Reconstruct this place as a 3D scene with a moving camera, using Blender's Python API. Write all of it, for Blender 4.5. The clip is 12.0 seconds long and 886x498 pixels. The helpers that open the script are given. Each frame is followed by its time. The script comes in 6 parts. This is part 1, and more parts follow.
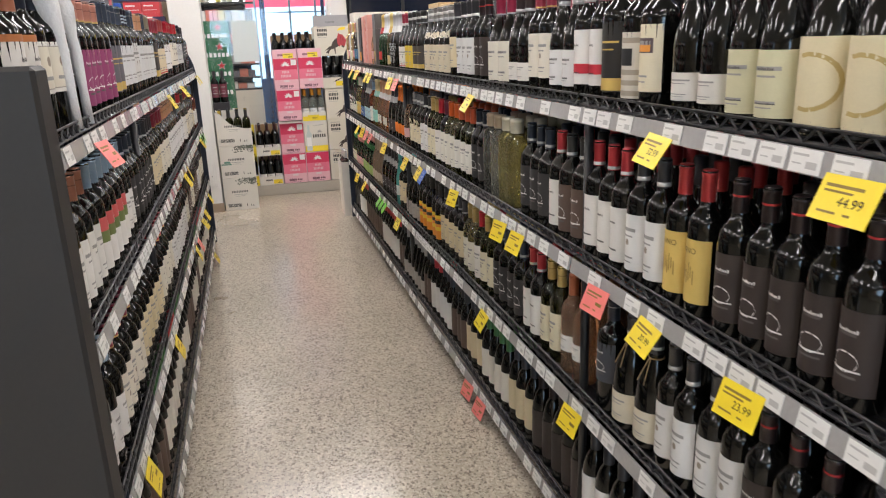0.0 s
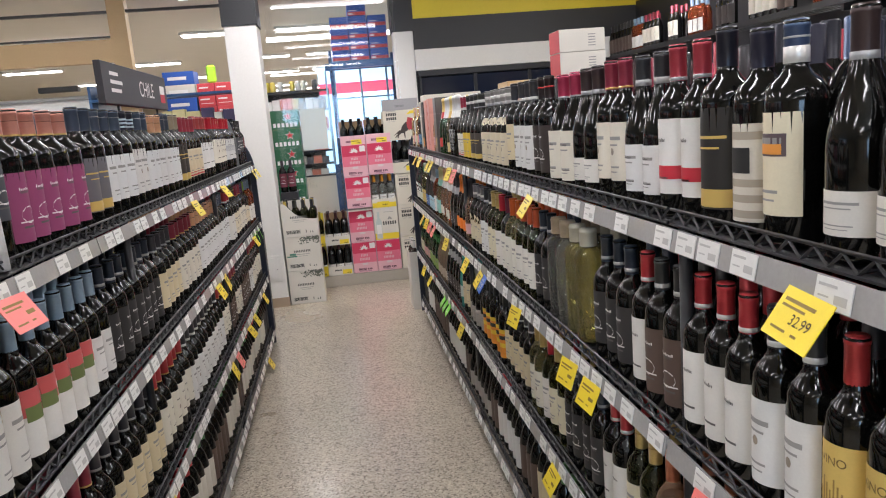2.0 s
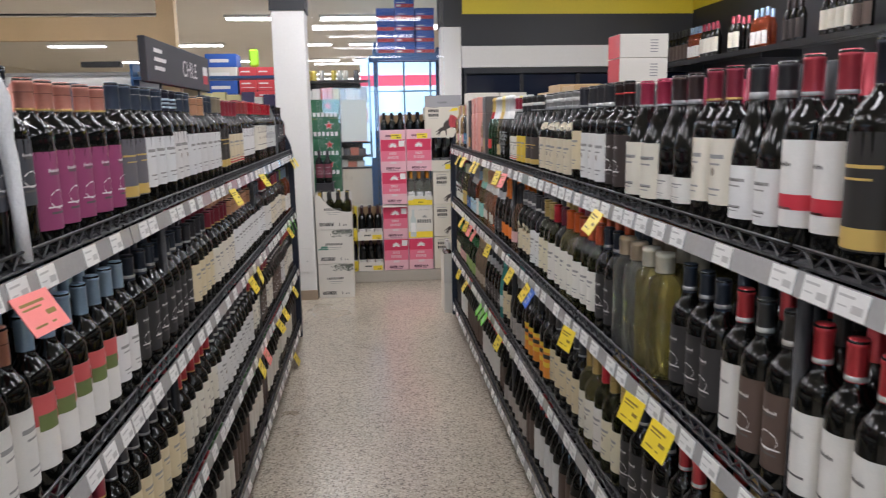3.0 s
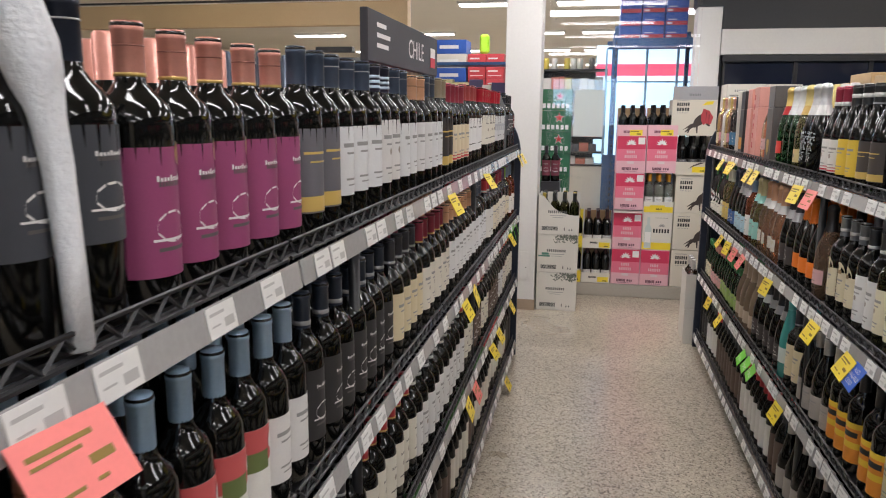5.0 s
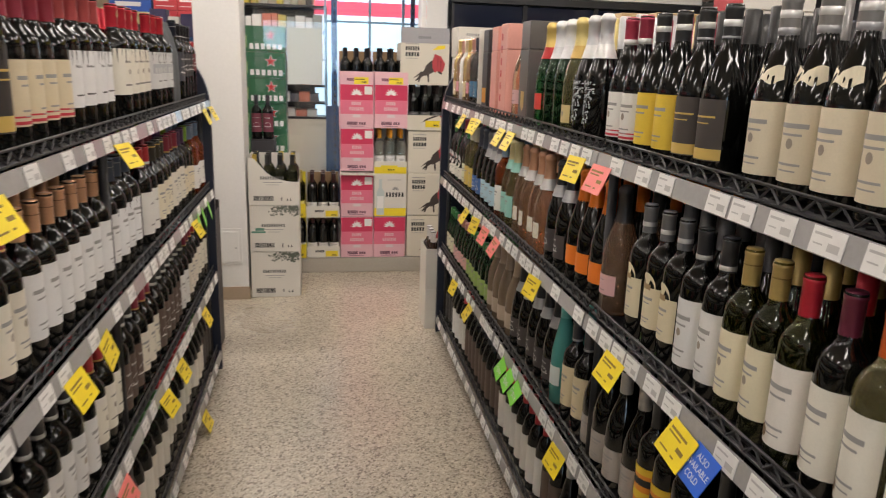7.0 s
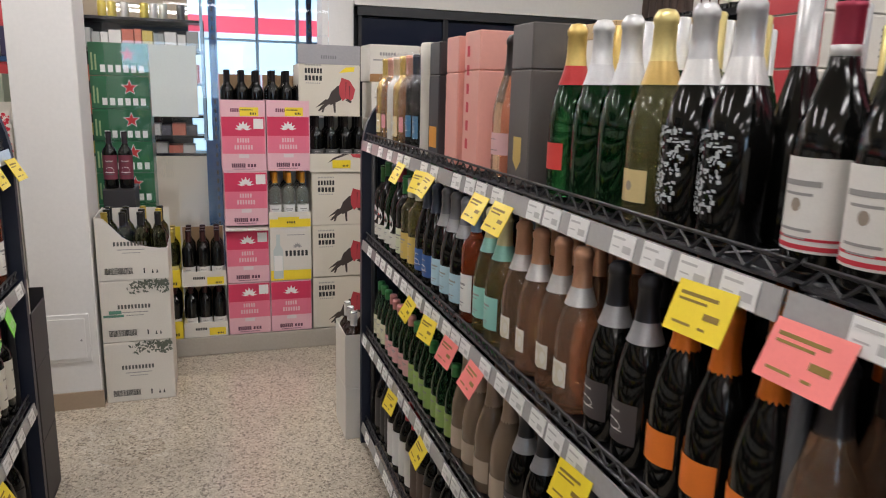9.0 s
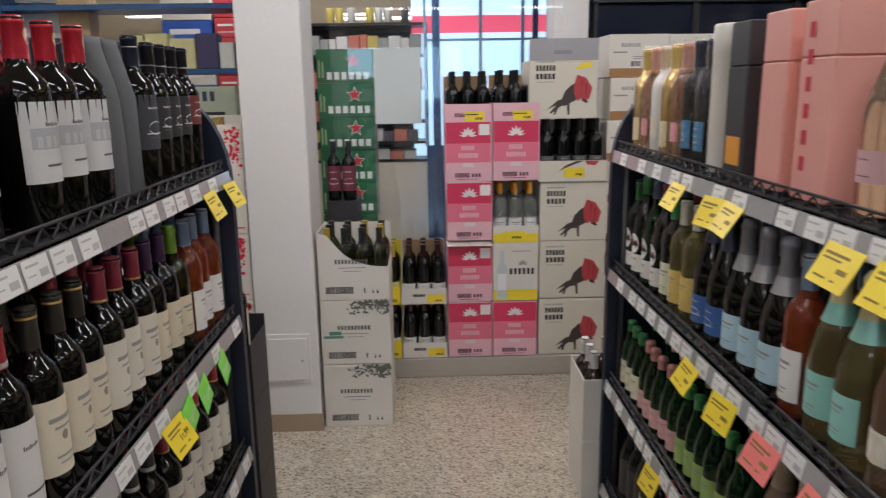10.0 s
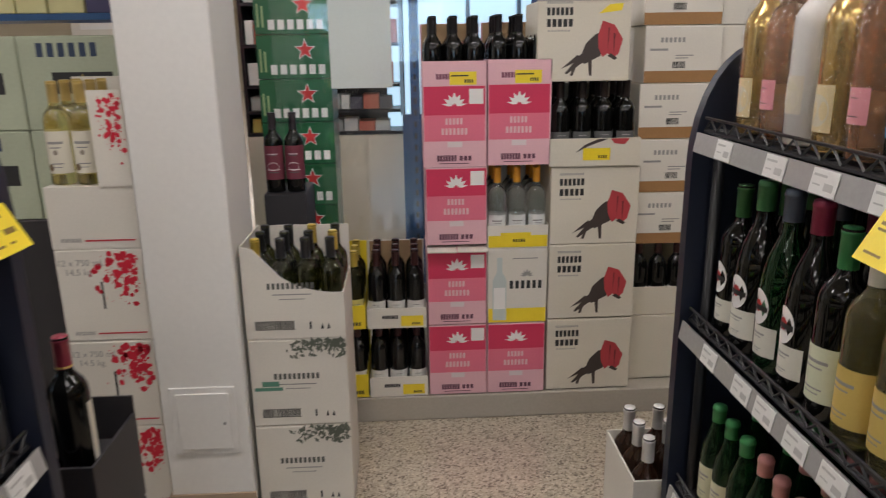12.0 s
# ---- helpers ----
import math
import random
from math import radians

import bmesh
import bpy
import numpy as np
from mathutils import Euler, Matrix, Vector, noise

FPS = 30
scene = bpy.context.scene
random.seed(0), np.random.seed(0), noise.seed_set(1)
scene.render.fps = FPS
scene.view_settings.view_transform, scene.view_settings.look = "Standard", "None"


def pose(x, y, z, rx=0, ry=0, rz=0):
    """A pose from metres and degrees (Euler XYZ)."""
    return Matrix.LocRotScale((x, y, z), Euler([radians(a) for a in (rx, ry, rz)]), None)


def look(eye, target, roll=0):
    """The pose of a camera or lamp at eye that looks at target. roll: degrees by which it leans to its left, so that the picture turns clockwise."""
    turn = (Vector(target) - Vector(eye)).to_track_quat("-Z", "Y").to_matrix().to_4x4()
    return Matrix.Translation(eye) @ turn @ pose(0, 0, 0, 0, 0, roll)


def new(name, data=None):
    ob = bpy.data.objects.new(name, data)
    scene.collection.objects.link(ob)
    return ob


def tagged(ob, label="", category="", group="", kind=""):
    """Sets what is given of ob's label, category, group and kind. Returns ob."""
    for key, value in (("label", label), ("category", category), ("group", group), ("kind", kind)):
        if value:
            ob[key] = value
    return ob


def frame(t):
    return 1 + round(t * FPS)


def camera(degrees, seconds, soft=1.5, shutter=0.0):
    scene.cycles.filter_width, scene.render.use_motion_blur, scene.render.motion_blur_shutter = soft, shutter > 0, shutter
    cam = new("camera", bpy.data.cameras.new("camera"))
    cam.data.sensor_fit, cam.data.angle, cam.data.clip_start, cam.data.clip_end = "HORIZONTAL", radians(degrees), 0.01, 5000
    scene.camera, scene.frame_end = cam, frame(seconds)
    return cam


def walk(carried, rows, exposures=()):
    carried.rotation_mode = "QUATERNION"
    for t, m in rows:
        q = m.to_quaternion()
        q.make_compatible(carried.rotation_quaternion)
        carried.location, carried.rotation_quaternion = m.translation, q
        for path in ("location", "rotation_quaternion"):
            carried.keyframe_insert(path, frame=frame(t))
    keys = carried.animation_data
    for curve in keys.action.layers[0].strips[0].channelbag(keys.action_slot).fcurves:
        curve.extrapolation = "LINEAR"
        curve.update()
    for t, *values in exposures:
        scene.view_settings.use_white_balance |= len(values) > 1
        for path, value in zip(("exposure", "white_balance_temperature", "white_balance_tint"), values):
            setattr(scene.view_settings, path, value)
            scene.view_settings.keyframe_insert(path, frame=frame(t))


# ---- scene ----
cam = camera(62.9, 12.0, soft=1.1, shutter=0.25)
METRES, EYE, TILT, TURN = 5.04, 1.502, 0.85, -14.5
ROWS = [
    (0.0, 0.0, 0.0, 0.0, -0.54, -17.06, 1.77),
    (0.5, -0.008, 0.0438, 0.0034, 0.1, -15.82, 3.05),
    (1.0, 0.0094, 0.0863, 0.0075, 2.71, -14.1, 4.54),
    (1.5, 0.02, 0.1038, 0.0068, 5.36, -12.18, 4.92),
    (2.0, 0.0218, 0.1123, 0.0066, 6.05, -11.07, 4.47),
    (2.5, 0.0198, 0.1273, 0.0077, 6.22, -10.89, 3.23),
    (3.0, 0.001, 0.145, 0.0079, 8.76, -11.11, 0.9),
    (3.5, -0.0188, 0.1608, 0.0073, 19.83, -11.18, 1.2),
    (5.5, -0.0686, 0.3143, 0.003, 25.98, -11.87, -0.29),
    (6.0, -0.0661, 0.3645, 0.0012, 20.73, -13.04, -0.52),
    (6.5, -0.0674, 0.409, -0.0018, 13.27, -14.56, -1.35),
    (7.0, -0.0886, 0.4611, -0.0043, 5.19, -15.14, -1.93),
    (9.0, -0.1286, 0.6637, -0.0053, -3.25, -13.12, -1.74),
    (9.5, -0.1508, 0.709, -0.0047, 3.2, -13.37, -0.28),
    (10.0, -0.16, 0.7561, -0.0042, 12.88, -13.53, 0.82),
    (10.5, -0.1645, 0.7985, -0.005, 19.95, -14.08, 1.5),
    (11.0, -0.1842, 0.8402, -0.0101, 19.58, -14.81, 0.83),
    (11.5, -0.1978, 0.8858, -0.0137, 17.21, -15.86, 0.6),
    (12.0, -0.199, 0.9411, -0.0157, 11.47, -16.34, 0.76),
]
walk(cam, [(t, pose(0, 0, EYE, TILT) @ pose(0, 0, 0, 0, 0, TURN) @ pose(METRES * x, METRES * y, METRES * z, 90 + pitch, roll, yaw)) for t, x, y, z, yaw, pitch, roll in ROWS], exposures=[(t, e - 0.07, k, 14.0) for t, e, k in ((0.0, -0.13, 6200), (1.0, -0.24, 6000), (2.0, -0.26, 5950), (3.5, -0.47, 5750), (5.5, -0.38, 6250), (6.5, -0.42, 6600), (7.0, -0.36, 6650), (9.0, -0.52, 6100), (10.5, -0.82, 5900), (12.0, -0.82, 6250))])
LAMP, DAY, FRONT = 25.0, 40.0, 62.0

# ---- world and large lights ----
world = bpy.data.worlds.new("world")
scene.world = world
world.use_nodes = True
wn = world.node_tree.nodes
sky = wn.new("ShaderNodeTexSky")
sky.sky_type, sky.sun_disc, sky.sun_elevation, sky.sun_rotation = "NISHITA", False, radians(35), radians(40)
world.node_tree.links.new(sky.outputs[0], wn["Background"].inputs[0])
wn["Background"].inputs[1].default_value = 0.1
sun = new("sun", bpy.data.lights.new("sun", "SUN"))
sun.data.energy, sun.data.angle, sun.data.color = 2.0, radians(0.5), (1, 0.95, 0.88)
sun.matrix_world = look((6, 20, 12), (0, 12, 0))


def strip_lamp(x, y, z, length, power, colour=(1, 0.95, 0.88), wide=0.16):
    lamp = new("tube_light", bpy.data.lights.new("tube_light", "AREA"))
    lamp.data.shape, lamp.data.size, lamp.data.size_y = "RECTANGLE", length, wide
    lamp.data.energy, lamp.data.color = power, colour
    lamp.location = (x, y, z)


# ---- materials ----
def base_mat(name, colour, rough=0.5, metal=0.0, coat=0.0, spec=0.5):
    m = bpy.data.materials.new(name)
    m.use_nodes = True
    b = m.node_tree.nodes["Principled BSDF"]
    b.inputs["Base Color"].default_value = (*colour, 1)
    b.inputs["Roughness"].default_value = rough
    b.inputs["Metallic"].default_value = metal
    b.inputs["Coat Weight"].default_value = coat
    b.inputs["Specular IOR Level"].default_value = spec
    return m


def worn(name, colour, rough=0.5, amount=0.12, scale=6.0, fine=90.0, bump=0.1, metal=0.0, coat=0.0, depth=0.002):
    """A surface with slow stains, fine grain and a little relief."""
    m = base_mat(name, colour, rough, metal, coat)
    nt = m.node_tree
    b = nt.nodes["Principled BSDF"]
    tc = nt.nodes.new("ShaderNodeTexCoord")
    n1, n2 = nt.nodes.new("ShaderNodeTexNoise"), nt.nodes.new("ShaderNodeTexNoise")
    n1.inputs["Scale"].default_value, n2.inputs["Scale"].default_value = scale, fine
    n1.inputs["Detail"].default_value = n2.inputs["Detail"].default_value = 4
    info = nt.nodes.new("ShaderNodeObjectInfo")
    add = nt.nodes.new("ShaderNodeMath")
    add.operation = "ADD"
    add2 = nt.nodes.new("ShaderNodeMath")
    add2.operation = "MULTIPLY_ADD"
    ramp = nt.nodes.new("ShaderNodeMapRange")
    ramp.inputs["From Min"].default_value, ramp.inputs["From Max"].default_value = 0.6, 1.7
    ramp.inputs["To Min"].default_value, ramp.inputs["To Max"].default_value = 1 - amount, 1 + amount
    mix = nt.nodes.new("ShaderNodeVectorMath")
    mix.operation = "SCALE"
    mix.inputs[0].default_value = colour
    for n in (n1, n2):
        nt.links.new(tc.outputs["Object"], n.inputs["Vector"])
    nt.links.new(n1.outputs["Fac"], add.inputs[0])
    nt.links.new(n2.outputs["Fac"], add.inputs[1])
    nt.links.new(info.outputs["Random"], add2.inputs[0])
    add2.inputs[1].default_value = 0.3
    nt.links.new(add.outputs[0], add2.inputs[2])
    nt.links.new(add2.outputs[0], ramp.inputs["Value"])
    nt.links.new(ramp.outputs[0], mix.inputs["Scale"])
    nt.links.new(mix.outputs[0], b.inputs["Base Color"])
    bp = nt.nodes.new("ShaderNodeBump")
    bp.inputs["Strength"].default_value, bp.inputs["Distance"].default_value = bump, depth
    nt.links.new(n2.outputs["Fac"], bp.inputs["Height"])
    nt.links.new(bp.outputs[0], b.inputs["Normal"])
    return m


def terrazzo():
    """Polished pebble floor: small stone chips of mixed tone in a warm grey ground."""
    m = base_mat("pebble_floor", (0.4, 0.36, 0.3), 0.28, coat=0.7)
    nt = m.node_tree
    b = nt.nodes["Principled BSDF"]
    b.inputs["Coat Roughness"].default_value = 0.16
    tc = nt.nodes.new("ShaderNodeTexCoord")
    v = nt.nodes.new("ShaderNodeTexVoronoi")
    v.inputs["Scale"].default_value = 135
    warp = nt.nodes.new("ShaderNodeTexNoise")
    warp.inputs["Scale"].default_value = 60
    madd = nt.nodes.new("ShaderNodeVectorMath")
    madd.operation = "MULTIPLY_ADD"
    madd.inputs[1].default_value = (0.012, 0.012, 0.0)
    nt.links.new(tc.outputs["Object"], warp.inputs["Vector"])
    nt.links.new(warp.outputs["Color"], madd.inputs[0])
    nt.links.new(tc.outputs["Object"], madd.inputs[2])
    nt.links.new(madd.outputs[0], v.inputs["Vector"])
    sep = nt.nodes.new("ShaderNodeSeparateColor")
    nt.links.new(v.outputs["Color"], sep.inputs[0])
    ramp = nt.nodes.new("ShaderNodeValToRGB")
    els = ramp.color_ramp.elements
    els[0].position, els[0].color = 0.0, (0.17, 0.135, 0.10, 1)
    els[1].position, els[1].color = 1.0, (0.70, 0.62, 0.50, 1)
    for p, c in ((0.12, (0.24, 0.19, 0.145, 1)), (0.24, (0.42, 0.36, 0.28, 1)), (0.6, (0.53, 0.46, 0.36, 1)), (0.85, (0.58, 0.51, 0.41, 1))):
        e = els.new(p)
        e.color = c
    nt.links.new(sep.outputs[0], ramp.inputs[0])
    big = nt.nodes.new("ShaderNodeTexNoise")
    big.inputs["Scale"].default_value, big.inputs["Detail"].default_value = 1.3, 5
    nt.links.new(tc.outputs["Object"], big.inputs["Vector"])
    mr = nt.nodes.new("ShaderNodeMapRange")
    mr.inputs["From Min"].default_value, mr.inputs["From Max"].default_value = 0.3, 0.7
    mr.inputs["To Min"].default_value, mr.inputs["To Max"].default_value = 0.86, 1.06
    nt.links.new(big.outputs["Fac"], mr.inputs["Value"])
    sc = nt.nodes.new("ShaderNodeVectorMath")
    sc.operation = "SCALE"
    nt.links.new(ramp.outputs[0], sc.inputs[0])
    nt.links.new(mr.outputs[0], sc.inputs["Scale"])
    nt.links.new(sc.outputs[0], b.inputs["Base Color"])
    rr = nt.nodes.new("ShaderNodeMapRange")
    rr.inputs["To Min"].default_value, rr.inputs["To Max"].default_value = 0.24, 0.34
    nt.links.new(big.outputs["Fac"], rr.inputs["Value"])
    nt.links.new(rr.outputs[0], b.inputs["Roughness"])
    bp = nt.nodes.new("ShaderNodeBump")
    bp.inputs["Strength"].default_value, bp.inputs["Distance"].default_value = 0.06, 0.002
    nt.links.new(v.outputs["Distance"], bp.inputs["Height"])
    nt.links.new(bp.outputs[0], b.inputs["Normal"])
    return m


def glass_mat(name, colour, through_light, rough=0.04):
    m = base_mat(name, colour, rough)
    b = m.node_tree.nodes["Principled BSDF"]
    b.inputs["Transmission Weight"].default_value = through_light
    b.inputs["IOR"].default_value = 1.48
    return m


def glow(name, colour, strength):
    m = bpy.data.materials.new(name)
    m.use_nodes = True
    b = m.node_tree.nodes["Principled BSDF"]
    b.inputs["Base Color"].default_value = (*colour, 1)
    b.inputs["Emission Color"].default_value = (*colour, 1)
    b.inputs["Emission Strength"].default_value = strength
    return m


INK = {}


def ink(r, g, b, rough=0.55):
    key = (r, g, b, rough)
    if key not in INK:
        INK[key] = base_mat("ink", (r, g, b), rough)
    return INK[key]


PAPER = {}


def paper(c):
    if c not in PAPER:
        PAPER[c] = worn("label_paper", c, 0.55, 0.07, 25, 300, 0.05)
    return PAPER[c]


CAPS = {}


def foil(c):
    if c not in CAPS:
        CAPS[c] = worn("capsule_foil", c, 0.3, 0.1, 30, 200, 0.08, metal=0.35)
    return CAPS[c]


GLASS = {
    "dark": base_mat("dark_bottle_glass", (0.004, 0.004, 0.0035), 0.085, spec=0.5),
    "brown": base_mat("brown_bottle_glass", (0.02, 0.008, 0.004), 0.06, spec=0.6),
    "green": glass_mat("green_bottle_glass", (0.018, 0.13, 0.035), 0.9),
    "olive": glass_mat("olive_bottle_glass", (0.12, 0.13, 0.024), 0.95),
    "straw": glass_mat("straw_wine_glass", (0.84, 0.76, 0.36), 0.94),
    "rose": glass_mat("rose_wine_glass", (0.94, 0.62, 0.42), 0.9),
    "coral": glass_mat("coral_wine_glass", (0.5, 0.09, 0.025), 0.75),
    "clear": glass_mat("clear_glass", (0.93, 0.95, 0.9), 0.95),
    "goldfoil": worn("gold_bottle_coat", (0.72, 0.50, 0.20), 0.22, 0.12, 20, 120, 0.15, metal=0.85),
    "milk": base_mat("white_coated_glass", (0.70, 0.68, 0.66), 0.18),
    "teal": base_mat("teal_bottle_glass", (0.06, 0.27, 0.25), 0.15),
    "taupe": base_mat("taupe_bottle_glass", (0.20, 0.145, 0.10), 0.2),
}
FLOOR = terrazzo()
WIRE = worn("black_wire_enamel", (0.012, 0.012, 0.014), 0.38, 0.2, 20, 200, 0.05)
NAVY = worn("navy_steel", (0.012, 0.016, 0.032), 0.42, 0.2, 5, 150, 0.04)
RAIL = worn("grey_price_rail", (0.36, 0.35, 0.345), 0.2, 0.12, 8, 120, 0.03, coat=0.4)
WHITE = worn("white_paint", (0.74, 0.72, 0.69), 0.5, 0.05, 1.5, 60, 0.12)
CREAM = worn("cream_paint", (0.66, 0.60, 0.48), 0.6, 0.06, 1.5, 60, 0.12)
BLACKW = worn("black_wall_paint", (0.022, 0.022, 0.025), 0.5, 0.2, 2, 60, 0.1)
YELLOW = worn("yellow_wall_paint", (0.78, 0.62, 0.03), 0.5, 0.05, 2, 60, 0.1)
TAN = worn("tan_board", (0.52, 0.36, 0.18), 0.5, 0.08, 3, 80, 0.08)
BASEB = worn("tan_baseboard", (0.36, 0.27, 0.19), 0.4, 0.1, 4, 80, 0.06)
CEIL = worn("ceiling_board", (0.72, 0.68, 0.60), 0.7, 0.05, 2, 120, 0.2)
TAGW = worn("white_price_card", (0.74, 0.73, 0.71), 0.35, 0.05, 20, 200, 0.02)
TAGY = worn("yellow_price_card", (0.86, 0.66, 0.03), 0.35, 0.06, 20, 200, 0.02)
TAGP = worn("coral_price_card", (0.86, 0.22, 0.20), 0.4, 0.06, 20, 200, 0.02)
TAGG = worn("green_price_card", (0.22, 0.72, 0.06), 0.35, 0.06, 20, 200, 0.02)
TAGB = worn("blue_price_card", (0.03, 0.13, 0.62), 0.35, 0.06, 20, 200, 0.02)
CARD = worn("brown_cardboard", (0.36, 0.23, 0.12), 0.75, 0.12, 8, 150, 0.2)
CARDW = worn("white_carton", (0.70, 0.66, 0.59), 0.6, 0.07, 5, 140, 0.12)
CARDC = worn("cream_carton", (0.66, 0.61, 0.51), 0.6, 0.07, 5, 140, 0.12)
PINK = worn("pink_carton", (0.76, 0.45, 0.50), 0.55, 0.07, 6, 140, 0.1)
ROSE_BAND = worn("rose_carton_print", (0.62, 0.035, 0.10), 0.5, 0.07, 6, 140, 0.08)
ROSE_MID = worn("mid_pink_carton_print", (0.74, 0.17, 0.25), 0.5, 0.07, 6, 140, 0.08)
GREENB = worn("green_carton", (0.015, 0.12, 0.045), 0.3, 0.12, 6, 140, 0.08, coat=0.5)
DARKC = worn("charcoal_carton", (0.03, 0.028, 0.032), 0.5, 0.12, 6, 140, 0.08)
STEELB = worn("blue_rack_steel", (0.03, 0.09, 0.22), 0.4, 0.12, 5, 140, 0.05, metal=0.3)
SHEET = worn("pale_sheet", (0.66, 0.72, 0.70), 0.5, 0.04, 4, 120, 0.05)
PLINTH = worn("grey_plinth", (0.42, 0.38, 0.32), 0.5, 0.1, 4, 90, 0.1)
TUBE = glow("tube_glow", (1, 0.94, 0.85), 9.0)
PANE = glass_mat("window_glass", (1, 1, 1), 1.0, 0.0)
DARKPANE = base_mat("dark_cooler_glass", (0.01, 0.014, 0.03), 0.08)
PALEFRAME = worn("pale_frame_metal", (0.30, 0.44, 0.56), 0.35, 0.08, 5, 140, 0.04, metal=0.2)
REDC = worn("red_carton", (0.55, 0.05, 0.06), 0.5, 0.1, 6, 140, 0.08)
BLUEC = worn("blue_carton", (0.03, 0.10, 0.42), 0.5, 0.1, 6, 140, 0.08)
PUFF = worn("white_bubble_sleeve", (0.74, 0.75, 0.77), 0.4, 0.08, 40, 160, 0.6, depth=0.004)
INKB = ink(0.02, 0.02, 0.02)
INKR = ink(0.55, 0.03, 0.05)
INKW = ink(0.8, 0.78, 0.76)
INKG = ink(0.6, 0.42, 0.12, 0.35)
INKGREY = ink(0.30, 0.29, 0.28)


# ---- mesh helpers ----
def part(name, bm, material, parent=None, label="", smooth=False):
    """Link a bmesh as one mesh object, under a thing or a part."""
    me = bpy.data.meshes.new(name)
    bm.to_mesh(me)
    bm.free()
    me.materials.append(material)
    if smooth:
        me.shade_smooth()
    ob = new(name, me)
    ob.parent = parent
    if label:
        ob["label"] = label
    return ob


def linked(name, me, parent=None, m=None):
    ob = new(name, me)
    ob.parent = parent
    if m is not None:
        ob.matrix_basis = m
    return ob


def empty(name, m=None):
    ob = new(name)
    ob.empty_display_size = 0.05
    if m is not None:
        ob.matrix_basis = m
    return ob


def add_box(bm, x0, y0, z0, x1, y1, z1, bevel=0.0):
    r = bmesh.ops.create_cube(bm, size=1)
    for v in r["verts"]:
        v.co = Vector((x0 + (v.co.x + 0.5) * (x1 - x0), y0 + (v.co.y + 0.5) * (y1 - y0), z0 + (v.co.z + 0.5) * (z1 - z0)))
    if bevel:
        es = list({e for v in r["verts"] for e in v.link_edges})
        bmesh.ops.bevel(bm, geom=es, offset=bevel, segments=1, affect="EDGES")
    return bm


def box(x0, y0, z0, x1, y1, z1, bevel=0.0):
    return add_box(bmesh.new(), x0, y0, z0, x1, y1, z1, bevel)


def add_rod(bm, a, b, r, n=6):
    a, b = Vector(a), Vector(b)
    d = b - a
    q = d.to_track_quat("Z", "Y").to_matrix().to_4x4()
    bmesh.ops.create_cone(bm, cap_ends=True, segments=n, radius1=r, radius2=r, depth=d.length,
                          matrix=Matrix.Translation((a + b) / 2) @ q)
    return bm


def lathe(profile, n=20):
    bm = bmesh.new()
    rings = []
    for r, z in profile:
        if r < 1e-5:
            rings.append([bm.verts.new((0, 0, z))])
        else:
            rings.append([bm.verts.new((r * math.cos(2 * math.pi * i / n), r * math.sin(2 * math.pi * i / n), z)) for i in range(n)])
    for p, q in zip(rings, rings[1:]):
        for i in range(n):
            j = (i + 1) % n
            if len(p) == 1:
                bm.faces.new((p[0], q[j], q[i]))
            elif len(q) == 1:
                bm.faces.new((p[i], p[j], q[0]))
            else:
                bm.faces.new((p[i], p[j], q[j], q[i]))
    bmesh.ops.recalc_face_normals(bm, faces=bm.faces)
    return bm


def add_wrap(bm, r, z0, z1, a0, a1, n=10):
    """A piece of paper wrapped round a bottle of radius r, between two angles."""
    lo = [bm.verts.new((r * math.cos(radians(a0 + (a1 - a0) * i / n)), r * math.sin(radians(a0 + (a1 - a0) * i / n)), z0)) for i in range(n + 1)]
    hi = [bm.verts.new((v.co.x, v.co.y, z1)) for v in lo]
    for i in range(n):
        bm.faces.new((lo[i], lo[i + 1], hi[i + 1], hi[i]))
    return bm


def add_disc(bm, r, zc, size, ac=0.0, tall=1.0, n=14):
    """A round sticker wrapped on a bottle."""
    c = bm.verts.new((r * math.cos(radians(ac)), r * math.sin(radians(ac)), zc))
    ring = []
    for i in range(n):
        t = 2 * math.pi * i / n
        a = radians(ac) + size * math.cos(t) / r
        ring.append(bm.verts.new((r * math.cos(a), r * math.sin(a), zc + size * tall * math.sin(t))))
    for i in range(n):
        bm.faces.new((c, ring[i], ring[(i + 1) % n]))
    return bm


def flat(bm, pts, y):
    """A flat printed patch facing -y."""
    bm.faces.new([bm.verts.new((p[0], y, p[1])) for p in pts])
    return bm


def bar(bm, x0, z0, x1, z1, y):
    return flat(bm, ((x0, z0), (x1, z0), (x1, z1), (x0, z1)), y)


def word_bars(bm, x0, z0, x1, z1, y, n, thin=0.62):
    """Unreadable or trade lettering as a row of plain upright bars."""
    w = (x1 - x0) / n
    for i in range(n):
        bar(bm, x0 + i * w, z0, x0 + i * w + w * thin, z1, y)
    return bm


def lettering(text, size, material, parent, m, name="lettering"):
    cu = bpy.data.curves.new("lettering", "FONT")
    cu.body, cu.size, cu.align_x, cu.align_y = text, size, "CENTER", "CENTER"
    ob = bpy.data.objects.new("lettering", cu)
    me = bpy.data.meshes.new_from_object(ob)
    bpy.data.objects.remove(ob)
    me.materials.append(material)
    ob = linked(name, me, parent, m)
    return ob


# ---- the shop's shell ----
def structure(name, bm, material, label, category):
    ob = part(name, bm, material)
    return tagged(ob, label, category, kind="structure")


